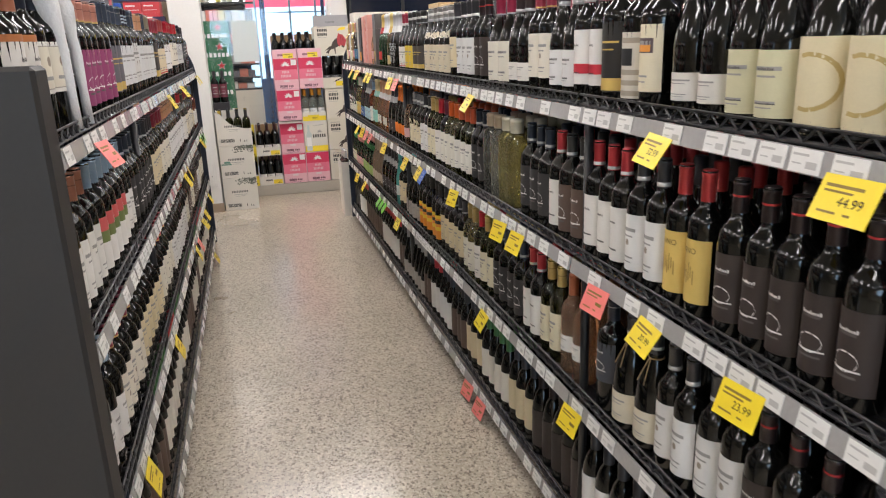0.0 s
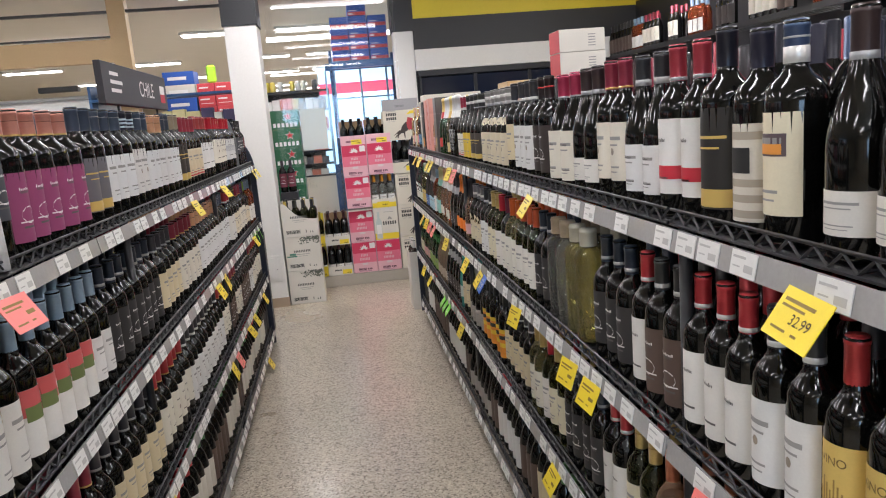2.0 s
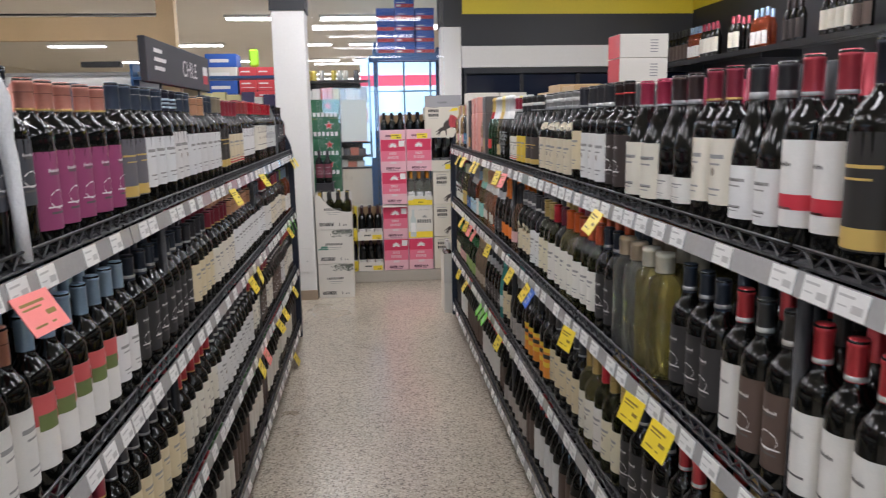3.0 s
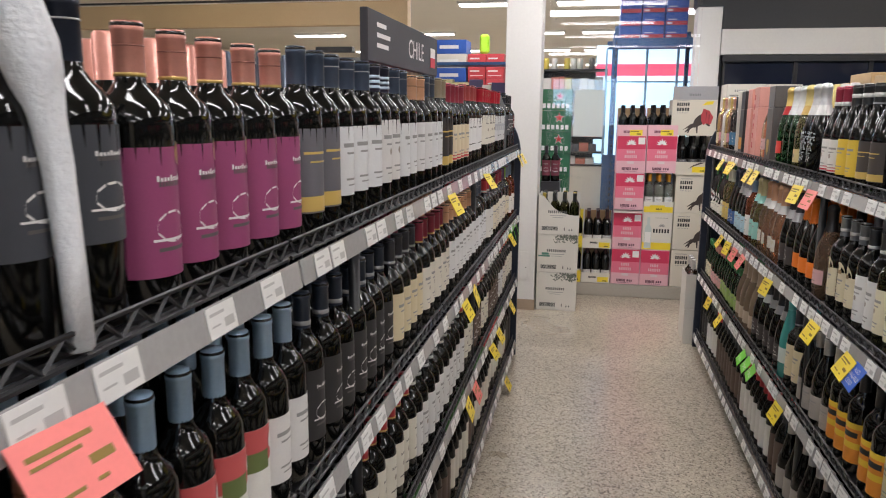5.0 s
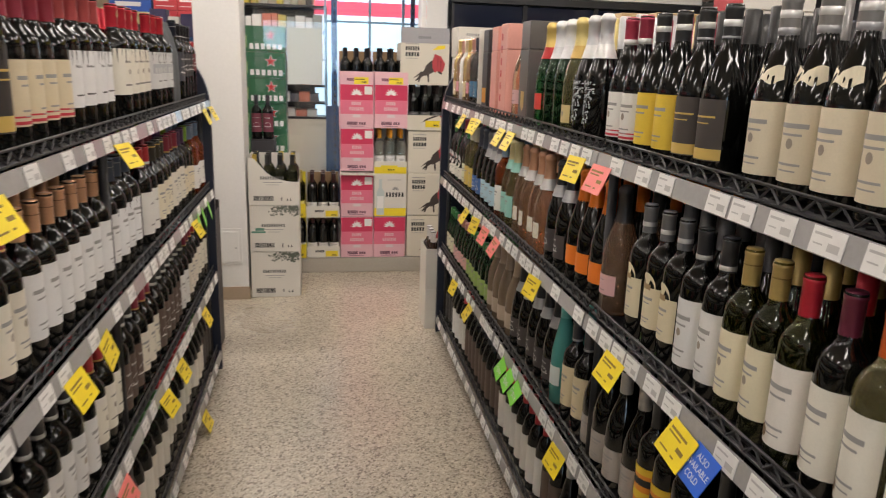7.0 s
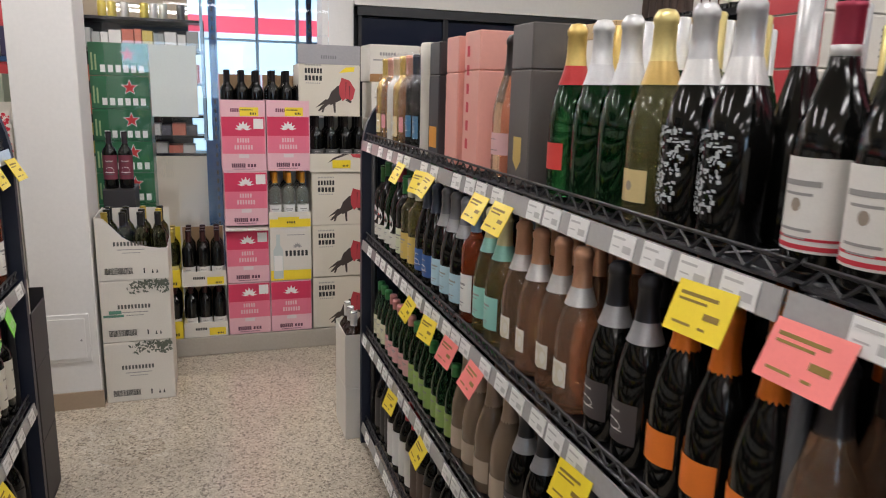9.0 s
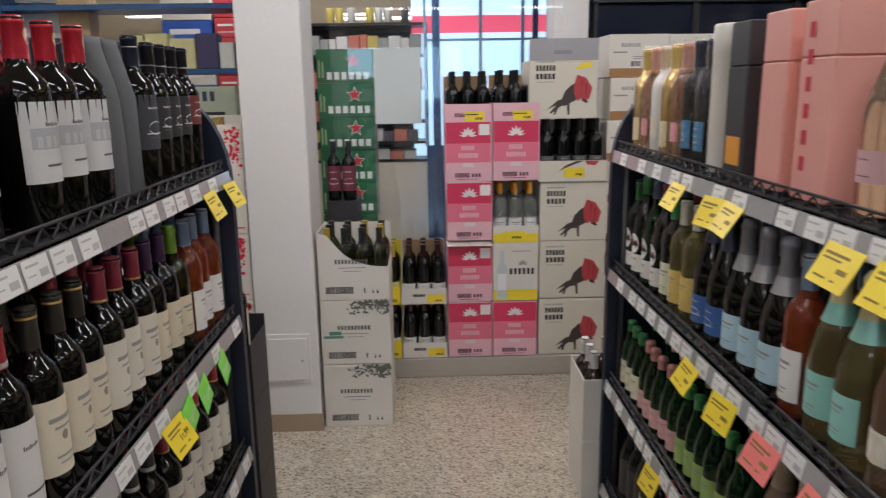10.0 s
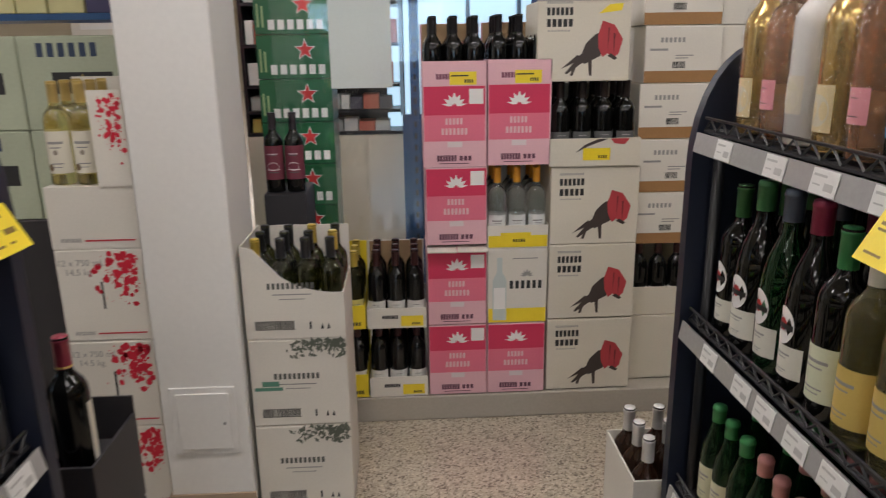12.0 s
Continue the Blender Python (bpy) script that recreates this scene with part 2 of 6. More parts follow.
structure("floor", box(-9, -4, -0.1, 7, 34, 0.0), FLOOR, "polished beige pebble terrazzo floor with dark specks", "floor")
structure("ceiling", box(-9, -4, 3.05, 7, 34, 3.15), CEIL, "off-white ceiling with long strip lights", "ceiling")
structure("wall_south", box(-9, -4.2, 0, 7, -4, 3.05), CREAM, "cream painted shop wall", "wall")
structure("wall_west", box(-9.2, -4, 0, -9, 34, 3.05), CREAM, "cream painted shop wall", "wall")
structure("wall_north", box(-9, 34, 0, 7, 34.2, 3.05), CREAM, "cream painted far wall", "wall")
structure("wall_east_front", box(3.55, -4, 0, 3.75, 8.3, 3.05), BLACKW, "black painted wall behind the spirit shelves", "wall")
structure("wall_east_back", box(7, 8.5, 0, 7.2, 34, 3.05), CREAM, "cream painted wall", "wall")

# The wall across the end of the right hand aisle: dark cooler doors, white band, black fascia, yellow top.
wall_e = structure("wall_end", box(1.14, 8.2, 2.26, 3.55, 8.4, 2.57), BLACKW, "black painted fascia above a white band", "wall")
part("white_band", box(1.14, 8.19, 2.05, 3.55, 8.4, 2.26), WHITE, wall_e, "white painted band")
part("yellow_top", box(1.14, 8.195, 2.57, 3.55, 8.4, 3.05), YELLOW, wall_e, "bright yellow painted top")
part("yellow_return", box(3.545, 5.0, 2.6, 3.56, 8.19, 3.05), YELLOW, wall_e, "bright yellow painted return")
part("lower_wall", box(1.14, 8.3, 0, 3.55, 8.4, 2.05), BLACKW, wall_e)
cooler = tagged(empty("cooler"), "dark glass doors of a cooler under the white band", "cooler")
for i in range(4):
    d = part("cooler_door", box(1.18 + i * 0.59, 8.24, 0.12, 1.75 + i * 0.59, 8.28, 1.98, 0.004), DARKPANE, cooler)
    part("door_frame", add_box(box(1.17 + i * 0.59, 8.22, 0.1, 1.19 + i * 0.59, 8.29, 2.0), 1.745 + i * 0.59, 8.22, 0.1, 1.765 + i * 0.59, 8.29, 2.0), WIRE, d)
part("head_rail", box(1.16, 8.2, 1.99, 3.5, 8.29, 2.045), WIRE, cooler)


def pillar(name, x0, y0, x1, y1, split):
    p = structure(name, box(x0, y0, 0, x1, y1, split, 0.004), WHITE, "white painted square column with a black top", "column")
    part("black_top", box(x0 - 0.012, y0 - 0.012, split, x1 + 0.012, y1 + 0.012, 3.05), BLACKW, p, "black painted upper part")
    return p


pil = pillar("column_1", -0.585, 6.98, -0.318, 7.3, 2.44)
pillar("column_2", 0.93, 8.2, 1.135, 8.42, 2.45)
bb = part("baseboard", add_box(box(-0.593, 6.972, 0, -0.31, 6.98, 0.085), -0.593, 6.98, 0, -0.585, 7.3, 0.085), BASEB, pil, "tan vinyl baseboard")
hatch = part("access_panel", box(-0.555, 6.974, 0.235, -0.35, 6.98, 0.47, 0.002), WHITE, pil, "white access panel")
part("hatch_door", box(-0.535, 6.969, 0.255, -0.37, 6.974, 0.45, 0.0015), WHITE, hatch)
part("latch", add_rod(bmesh.new(), (-0.388, 6.965, 0.345), (-0.388, 6.969, 0.345), 0.005, 8), INKGREY, hatch)

# Low plinth along the end of the aisle.
structure("plinth", box(-0.318, 7.57, 0, 2.6, 8.19, 0.108, 0.004), PLINTH, "low grey plinth under the stacked cartons", "plinth")

# Tan framed partition beyond the left hand shelves.
pt = structure("partition", box(-6.5, 8.0, 2.32, -1.62, 8.1, 2.53), TAN, "tan framed glazed partition", "partition")
part("post", box(-1.76, 7.99, 0, -1.6, 8.11, 3.05), TAN, pt)
part("head_frame", box(-6.5, 8.02, 2.77, -0.585, 8.06, 2.795), WIRE, pt, "thin black frame")
part("sill_frame", box(-6.5, 8.02, 2.55, -1.76, 8.06, 2.565), WIRE, pt, "thin black frame")
part("lower_board", box(-6.5, 8.02, 1.2, -1.76, 8.08, 2.0), WHITE, pt, "white board")
part("lower_frame", box(-6.5, 7.985, 2.0, -1.76, 8.02, 2.03), INKGREY, pt)
part("bracket", box(-2.45, 7.9, 2.07, -2.1, 7.99, 2.12, 0.004), WIRE, pt, "black bracket")

# Glazed door panel in the room behind, with daylight and a red sign outside.
win = structure("window_1", add_box(box(0.2, 9.4, 0, 1.3, 9.46, 1.1), 0.2, 9.4, 2.2, 1.3, 9.46, 2.28), STEELB, "glazed panel with daylight outside", "window")
for x in (0.2, 0.3, 0.61, 0.92, 1.26):
    part("window_frame", box(x - 0.012, 9.405, 1.1, x + 0.012, 9.455, 2.2), PALEFRAME, win, "thin blue-grey metal frame")
part("cross_bar", box(0.2, 9.41, 1.86, 1.3, 9.45, 1.878), PALEFRAME, win)
SKYC = glow("daylight_sky", (0.56, 0.82, 0.98), 1.9)
SIGNR = glow("red_shop_sign", (0.95, 0.12, 0.2), 1.2)
back = tagged(part("backdrop", box(0.1, 9.9, 0, 1.45, 9.95, 2.28), SKYC), "bright hazy daylight outside the glazed panel", "backdrop", kind="structure")
part("red_sign", box(0.1, 9.87, 1.95, 1.45, 9.899, 2.08), SIGNR, back, "red sign band across the street")
structure("wall_back", box(1.3, 9.4, 0, 7, 9.5, 3.05), CREAM, "cream painted wall beside the glazed panel", "wall")
structure("ground", box(-300, 34.3, -0.2, 300, 600, -0.1), ink(0.05, 0.05, 0.05, 0.8), "grey asphalt street outside", "ground")


# ---- ceiling lights ----
def tube_light(x, y, length=1.2):
    f = tagged(empty("ceiling_light", Matrix.Translation((x, y, 3.05))), "long white fluorescent strip light on the ceiling", "ceiling light", "strip lights")
    part("housing", box(-length / 2 - 0.03, -0.11, -0.035, length / 2 + 0.03, 0.11, 0.0, 0.004), WHITE, f)
    part("diffuser", box(-length / 2, -0.085, -0.06, length / 2, 0.085, -0.035, 0.006), TUBE, f, "glowing diffuser")


for y in (11.8, 15.6, 19.5, 25.0):
    for x in (-5.6, -3.4, -1.3, 0.05, 2.2):
        tube_light(x + (0.3 if y > 13 else 0), y, 1.0)
for y in (12.5, 20.0, 27.0):
    strip_lamp(-2.0, y, 2.96, 7.0, 260, wide=0.6)
for y in (-2.6, -0.4, 1.8, 4.0, 6.2):
    for x in (-2.6, 0.25, 2.6):
        tube_light(x, y, 1.5)
        strip_lamp(x, y, 2.985, 1.5, LAMP * (1.5 if y > 6 else 1.0))
tube_light(-0.75, 8.75, 1.0)
strip_lamp(-0.75, 8.75, 2.985, 1.0, LAMP * 1.6)
# Daylight from the shop's front windows, behind where the walk begins.
w2 = structure("window_2", add_box(box(-3.05, -4.0, 0.95, 4.0, -3.94, 1.0), -3.05, -4.0, 2.6, 4.0, -3.94, 2.65), STEELB, "wide front shop window behind the aisle", "window")
for i in range(7):
    part("mullion", box(-3.05 + i * 1.17, -4.0, 1.0, -3.0 + i * 1.17, -3.945, 2.6), STEELB, w2)
front = new("front_daylight", bpy.data.lights.new("front_daylight", "AREA"))
front.data.shape, front.data.size, front.data.size_y, front.data.energy, front.data.color = "RECTANGLE", 2.6, 1.1, FRONT, (0.50, 0.76, 1.0)
front.matrix_world = look((-0.3, -3.9, 1.8), (-0.1, 3.0, 1.5))
# Added bluish fill lamp before the west wall; no window is built there.
day = new("window_daylight", bpy.data.lights.new("window_daylight", "AREA"))
day.data.shape, day.data.size, day.data.size_y, day.data.energy, day.data.color = "RECTANGLE", 5.0, 1.5, DAY, (0.55, 0.78, 1.0)
day.matrix_world = look((-8.8, 3.5, 2.0), (0, 3.5, 1.2))


# ---- gondola shelves ----
LEVELS = (1.335, 0.93, 0.525, 0.115)
LEFT_X, RIGHT_X = -0.362, 0.813
TAG_CARD = {}


def price_card(material, w, h, priced=False):
    key = (material.name, w, h, priced)
    if key not in TAG_CARD:
        bm = box(-0.0008, -w / 2, -h, 0.0008, w / 2, 0)
        me = bpy.data.meshes.new("price_card")
        bm.to_mesh(me)
        bm.free()
        me.materials.append(material)
        pr = bmesh.new()
        if h > 0.05:
            for z0, z1, y0, y1 in ((0.2, 0.27, -0.4, 0.25), (0.33, 0.38, -0.4, 0.1), (0.5, 0.62, 0.1, 0.36), (0.78, 0.83, -0.38, -0.05), (0.78, 0.83, 0.08, 0.2)):
                if priced and z0 == 0.5:
                    continue
                a = [pr.verts.new((0.0012, w * s, -h * t)) for s, t in ((y0, z1), (y1, z1), (y1, z0), (y0, z0))]
                pr.faces.new(a)
        else:
            for z0, z1, y0, y1 in ((0.2, 0.3, -0.42, 0.1), (0.5, 0.8, 0.05, 0.4), (0.6, 0.66, -0.4, -0.1)):
                a = [pr.verts.new((0.0012, w * s, -h * t)) for s, t in ((y0, z1), (y1, z1), (y1, z0), (y0, z0))]
                pr.faces.new(a)
        mp = bpy.data.meshes.new("print")
        pr.to_mesh(mp)
        pr.free()
        mp.materials.append(ink(0.46, 0.45, 0.44) if h < 0.05 else ink(0.25, 0.16, 0.03))
        TAG_CARD[key] = (me, mp)
    return TAG_CARD[key]


def shelf_unit(x_face, sign, y0, y1, depth, side):
    """One shelf run: sign is the way the shelves open (+1 towards +x)."""
    back = x_face - sign * depth
    g = tagged(empty("wire_shelving", Matrix.Translation((x_face, y0, 0))), "black four-tier wire shelving with grey rails, " + side, "shelving")
    L = y1 - y0
    for y in (0.02, L / 3, 2 * L / 3, L - 0.02):
        p = bmesh.new()
        add_rod(p, (-sign * 0.035, y, 0.0), (-sign * 0.035, y, 1.33), 0.0125, 8)
        part("post", p, WIRE, g, smooth=True)
    for y in (0.02, L - 0.02):
        p = add_rod(bmesh.new(), (-sign * (depth - 0.02), y, 0), (-sign * (depth - 0.02), y, 1.33), 0.0125, 8)
        part("post", p, WIRE, g, smooth=True)
    part("back_panel", box(-sign * depth - 0.004, 0.02, 0.06, -sign * depth + 0.004, L - 0.02, 1.33), BLACKW, g, "dark back panel")
    n_sec = max(1, round(L / 1.22))
    for z in LEVELS:
        sh = empty("shelf")
        sh.parent = g
        bm = bmesh.new()
        for i in range(9):
            x = -sign * (0.012 + i * (depth - 0.03) / 8)
            add_rod(bm, (x, 0.0, z - 0.006), (x, L, z - 0.006), 0.0025, 4)
        for k in range(int(L / 0.1)):
            add_rod(bm, (-sign * 0.01, k * 0.1, z - 0.002), (-sign * (depth - 0.01), k * 0.1, z - 0.002), 0.002, 4)
        add_box(bm, min(-sign * 0.03, -sign * depth), 0.0, z - 0.012, max(-sign * 0.03, -sign * depth), L, z - 0.008)
        part("wire_mat", bm, WIRE, sh)
        tr = bmesh.new()
        for k in range(n_sec):
            a, b = k * L / n_sec + 0.006, (k + 1) * L / n_sec - 0.006
            add_rod(tr, (-sign * 0.006, a, z + 0.018), (-sign * 0.006, b, z + 0.018), 0.003, 6)
            add_rod(tr, (-sign * 0.006, a, z - 0.008), (-sign * 0.006, b, z - 0.008), 0.0035, 6)
            m = int((b - a) / 0.026)
            for i in range(m):
                u, v = a + (b - a) * i / m, a + (b - a) * (i + 1) / m
                za, zb = (z - 0.006, z + 0.016) if i % 2 else (z + 0.016, z - 0.006)
                add_rod(tr, (-sign * 0.006, u, za), (-sign * 0.006, v, zb), 0.0026, 4)
        part("front_truss", tr, WIRE, sh, "zigzag wire front edge")
        for k in range(n_sec):
            a, b = k * L / n_sec + 0.004, (k + 1) * L / n_sec - 0.004
            r = bmesh.new()
            ring = [(0.004, -0.012), (0.013, -0.047), (0.016, -0.049), (0.009, -0.010)]
            vs = [[r.verts.new((sign * x, y, z + dz)) for x, dz in ring] for y in (a, b)]
            for i in range(4):
                j = (i + 1) % 4
                r.faces.new((vs[0][i], vs[0][j], vs[1][j], vs[1][i]))
            r.faces.new(vs[0])
            r.faces.new(vs[1][::-1])
            bmesh.ops.recalc_face_normals(r, faces=r.faces)
            part("price_rail", r, RAIL, sh, "grey plastic price rail")
    return g


def end_panel(x_face, sign, y, depth, top, name="end_panel"):
    """Navy steel end of a gondola, its upper corner rounded back."""
    pts = [(0.0, 0.0), (0.0, top - 0.24)]
    for i in range(9):
        a = radians(i * 90 / 8)
        pts.append((-0.14 * (1 - math.cos(a)), top - 0.24 + 0.24 * math.sin(a)))
    pts += [(-depth, top), (-depth, 0.0)]
    bm = bmesh.new()
    vs = [[bm.verts.new((sign * px, yy, pz)) for px, pz in pts] for yy in (0, 0.03)]
    n = len(pts)
    for i in range(n):
        j = (i + 1) % n
        bm.faces.new((vs[0][i], vs[0][j], vs[1][j], vs[1][i]))
    bm.faces.new(vs[0])
    bm.faces.new(vs[1][::-1])
    bmesh.ops.recalc_face_normals(bm, faces=bm.faces)
    ob = part(name, bm, NAVY)
    ob.matrix_basis = Matrix.Translation((x_face + sign * 0.012, y, 0))
    return tagged(ob, "dark navy steel end panel closing the shelving", "end panel")


LEFT0, LEFT1, RIGHT0, RIGHT1 = 1.2, 5.86, -0.55, 6.29
shelf_unit(LEFT_X, 1, LEFT0, LEFT1, 0.46, "full of red wine")
shelf_unit(RIGHT_X, -1, RIGHT0, RIGHT1, 0.46, "full of mixed wine")
shelf_unit(LEFT_X - 0.92, -1, LEFT0, LEFT1, 0.455, "back to back with another")
shelf_unit(RIGHT_X + 0.92, 1, RIGHT0, RIGHT1, 0.455, "back to back with another")
end_panel(LEFT_X, 1, 5.865, 0.93, 1.52)
end_panel(RIGHT_X, -1, 6.295, 0.93, 1.50)
near = part("endcap_board", box(-1.29, 1.09, 0.0, -0.268, 1.16, 1.485, 0.006), worn("charcoal_board", (0.022, 0.02, 0.019), 0.55, 0.15, 3, 120, 0.08))
tagged(near, "tall matt charcoal board closing the shelving end", "end panel")


def rail_cards(x_face, sign, y0, y1, seed):
    """White price cards along every rail, with hanging coloured ones."""
    rng = random.Random(seed)
    m0, p0 = price_card(TAGW, 0.064, 0.036)
    turn = Matrix.Identity(4) if sign > 0 else pose(0, 0, 0, 0, 0, 180)
    for z in LEVELS:
        y = y0 + 0.08
        while y < y1 - 0.05:
            c = linked("price_card", m0, None, Matrix.Translation((x_face + sign * 0.0112, y, z - 0.0115)) @ turn @ pose(0, 0, 0, 0, -10.5))
            linked("print", p0, c)
            tagged(c, "small white price card on the shelf rail", "price card", "white price cards")
            y += rng.choice((0.074, 0.085, 0.1, 0.14, 0.19))


def hang_card(x_face, sign, y, level, material, w=0.102, h=0.068, text="", lean=0.0, label="yellow sale card hanging from the shelf rail", scale=0.02):
    me, mp = price_card(material, w, h, bool(text))
    turn = Matrix.Identity(4) if sign > 0 else pose(0, 0, 0, 0, 0, 180)
    c = linked("sale_card", me, None, Matrix.Translation((x_face + sign * 0.021, y, LEVELS[level] - 0.036)) @ turn @ pose(0, 0, 0, lean * 5, -27 + lean * 14, lean * 10))
    if text:
        for i, line in enumerate(text.split("|")):
            lettering(line, scale, INKW if material in (TAGB, TAGG) else ink(0.05, 0.03, 0.01), c, pose(0.0016, 0.012 if material is TAGY else 0, -h * (0.56 if "|" not in text else 0.25 + 0.25 * i), 90, 0, 90))
    if material not in (TAGB, TAGG):
        linked("print", mp, c)
    return tagged(c, label, "price card", "hanging sale cards")


rail_cards(LEFT_X, 1, LEFT0, LEFT1, 3)
rail_cards(RIGHT_X, -1, 0.2, RIGHT1, 4)


# ---- bottles ----
SHAPES = {
    "bdx": ([(0, 0), (0.034, 0), (0.037, 0.004), (0.037, 0.185), (0.0355, 0.2), (0.030, 0.213), (0.021, 0.224), (0.0155, 0.234), (0.0142, 0.248), (0.0142, 0.297), (0.0155, 0.298), (0.0155, 0.302), (0, 0.302)], 0.037, 0.240, 0.0150, 0.304),
    "tallbdx": ([(0, 0), (0.0375, 0), (0.0405, 0.004), (0.042, 0.196), (0.0405, 0.212), (0.034, 0.224), (0.023, 0.235), (0.0165, 0.245), (0.0153, 0.257), (0.0153, 0.306), (0.0168, 0.307), (0.0168, 0.311), (0, 0.311)], 0.0415, 0.252, 0.0162, 0.313),
    "stout": ([(0, 0), (0.0375, 0), (0.0405, 0.004), (0.042, 0.192), (0.0405, 0.207), (0.034, 0.218), (0.023, 0.228), (0.0165, 0.237), (0.0153, 0.247), (0.0153, 0.293), (0.0168, 0.294), (0.0168, 0.298), (0, 0.298)], 0.0415, 0.243, 0.0162, 0.300),
    "bur": ([(0, 0), (0.038, 0), (0.041, 0.004), (0.041, 0.135), (0.0395, 0.152), (0.034, 0.178), (0.025, 0.205), (0.0175, 0.226), (0.0148, 0.245), (0.0142, 0.293), (0.0155, 0.294), (0.0155, 0.298), (0, 0.298)], 0.041, 0.236, 0.0155, 0.300),
    "rhine": ([(0, 0), (0.034, 0), (0.0372, 0.004), (0.0372, 0.145), (0.035, 0.17), (0.029, 0.205), (0.021, 0.245), (0.0155, 0.275), (0.0142, 0.328), (0, 0.328)], 0.0372, 0.268, 0.0165, 0.330),
    "champ": ([(0, 0), (0.041, 0), (0.0445, 0.005), (0.0445, 0.135), (0.043, 0.155), (0.037, 0.185), (0.027, 0.215), (0.0195, 0.24), (0.0168, 0.262), (0.0165, 0.297), (0.018, 0.298), (0.018, 0.308), (0.012, 0.316), (0, 0.318)], 0.0445, 0.235, 0.0, 0.32),
    "flask": ([(0, 0), (0.044, 0), (0.048, 0.006), (0.0475, 0.12), (0.042, 0.165), (0.030, 0.2), (0.019, 0.225), (0.0155, 0.245), (0.0150, 0.288), (0.0165, 0.289), (0.0165, 0.296), (0, 0.297)], 0.0478, 0.236, 0.0165, 0.299),
    "spirit": ([(0, 0), (0.0345, 0), (0.0375, 0.005), (0.0375, 0.225), (0.034, 0.24), (0.022, 0.247), (0.0165, 0.252), (0.0165, 0.262), (0, 0.262)], 0.0375, 0.255, 0.0225, 0.302),
    "verm": ([(0, 0), (0.039, 0), (0.0425, 0.004), (0.0425, 0.15), (0.041, 0.175), (0.035, 0.205), (0.025, 0.232), (0.0175, 0.25), (0.0155, 0.268), (0.0152, 0.322), (0, 0.323)], 0.0425, 0.272, 0.0172, 0.326),
    "small": ([(0, 0), (0.029, 0), (0.031, 0.004), (0.031, 0.125), (0.027, 0.15), (0.018, 0.175), (0.0135, 0.195), (0.013, 0.232), (0, 0.233)], 0.031, 0.2, 0.0142, 0.236),
}
MESHES = {}
KIND = {"bur": "burgundy_bottle", "champ": "sparkling_bottle", "small": "small_bottle", "spirit": "spirit_bottle", "flask": "broad_bottle", "tallbdx": "tall_wine_bottle", "stout": "stout_wine_bottle"}


def to_mesh(name, bm, material, smooth=False):
    me = bpy.data.meshes.new(name)
    bm.to_mesh(me)
    bm.free()
    me.materials.append(material)
    if smooth:
        me.shade_smooth()
    return me


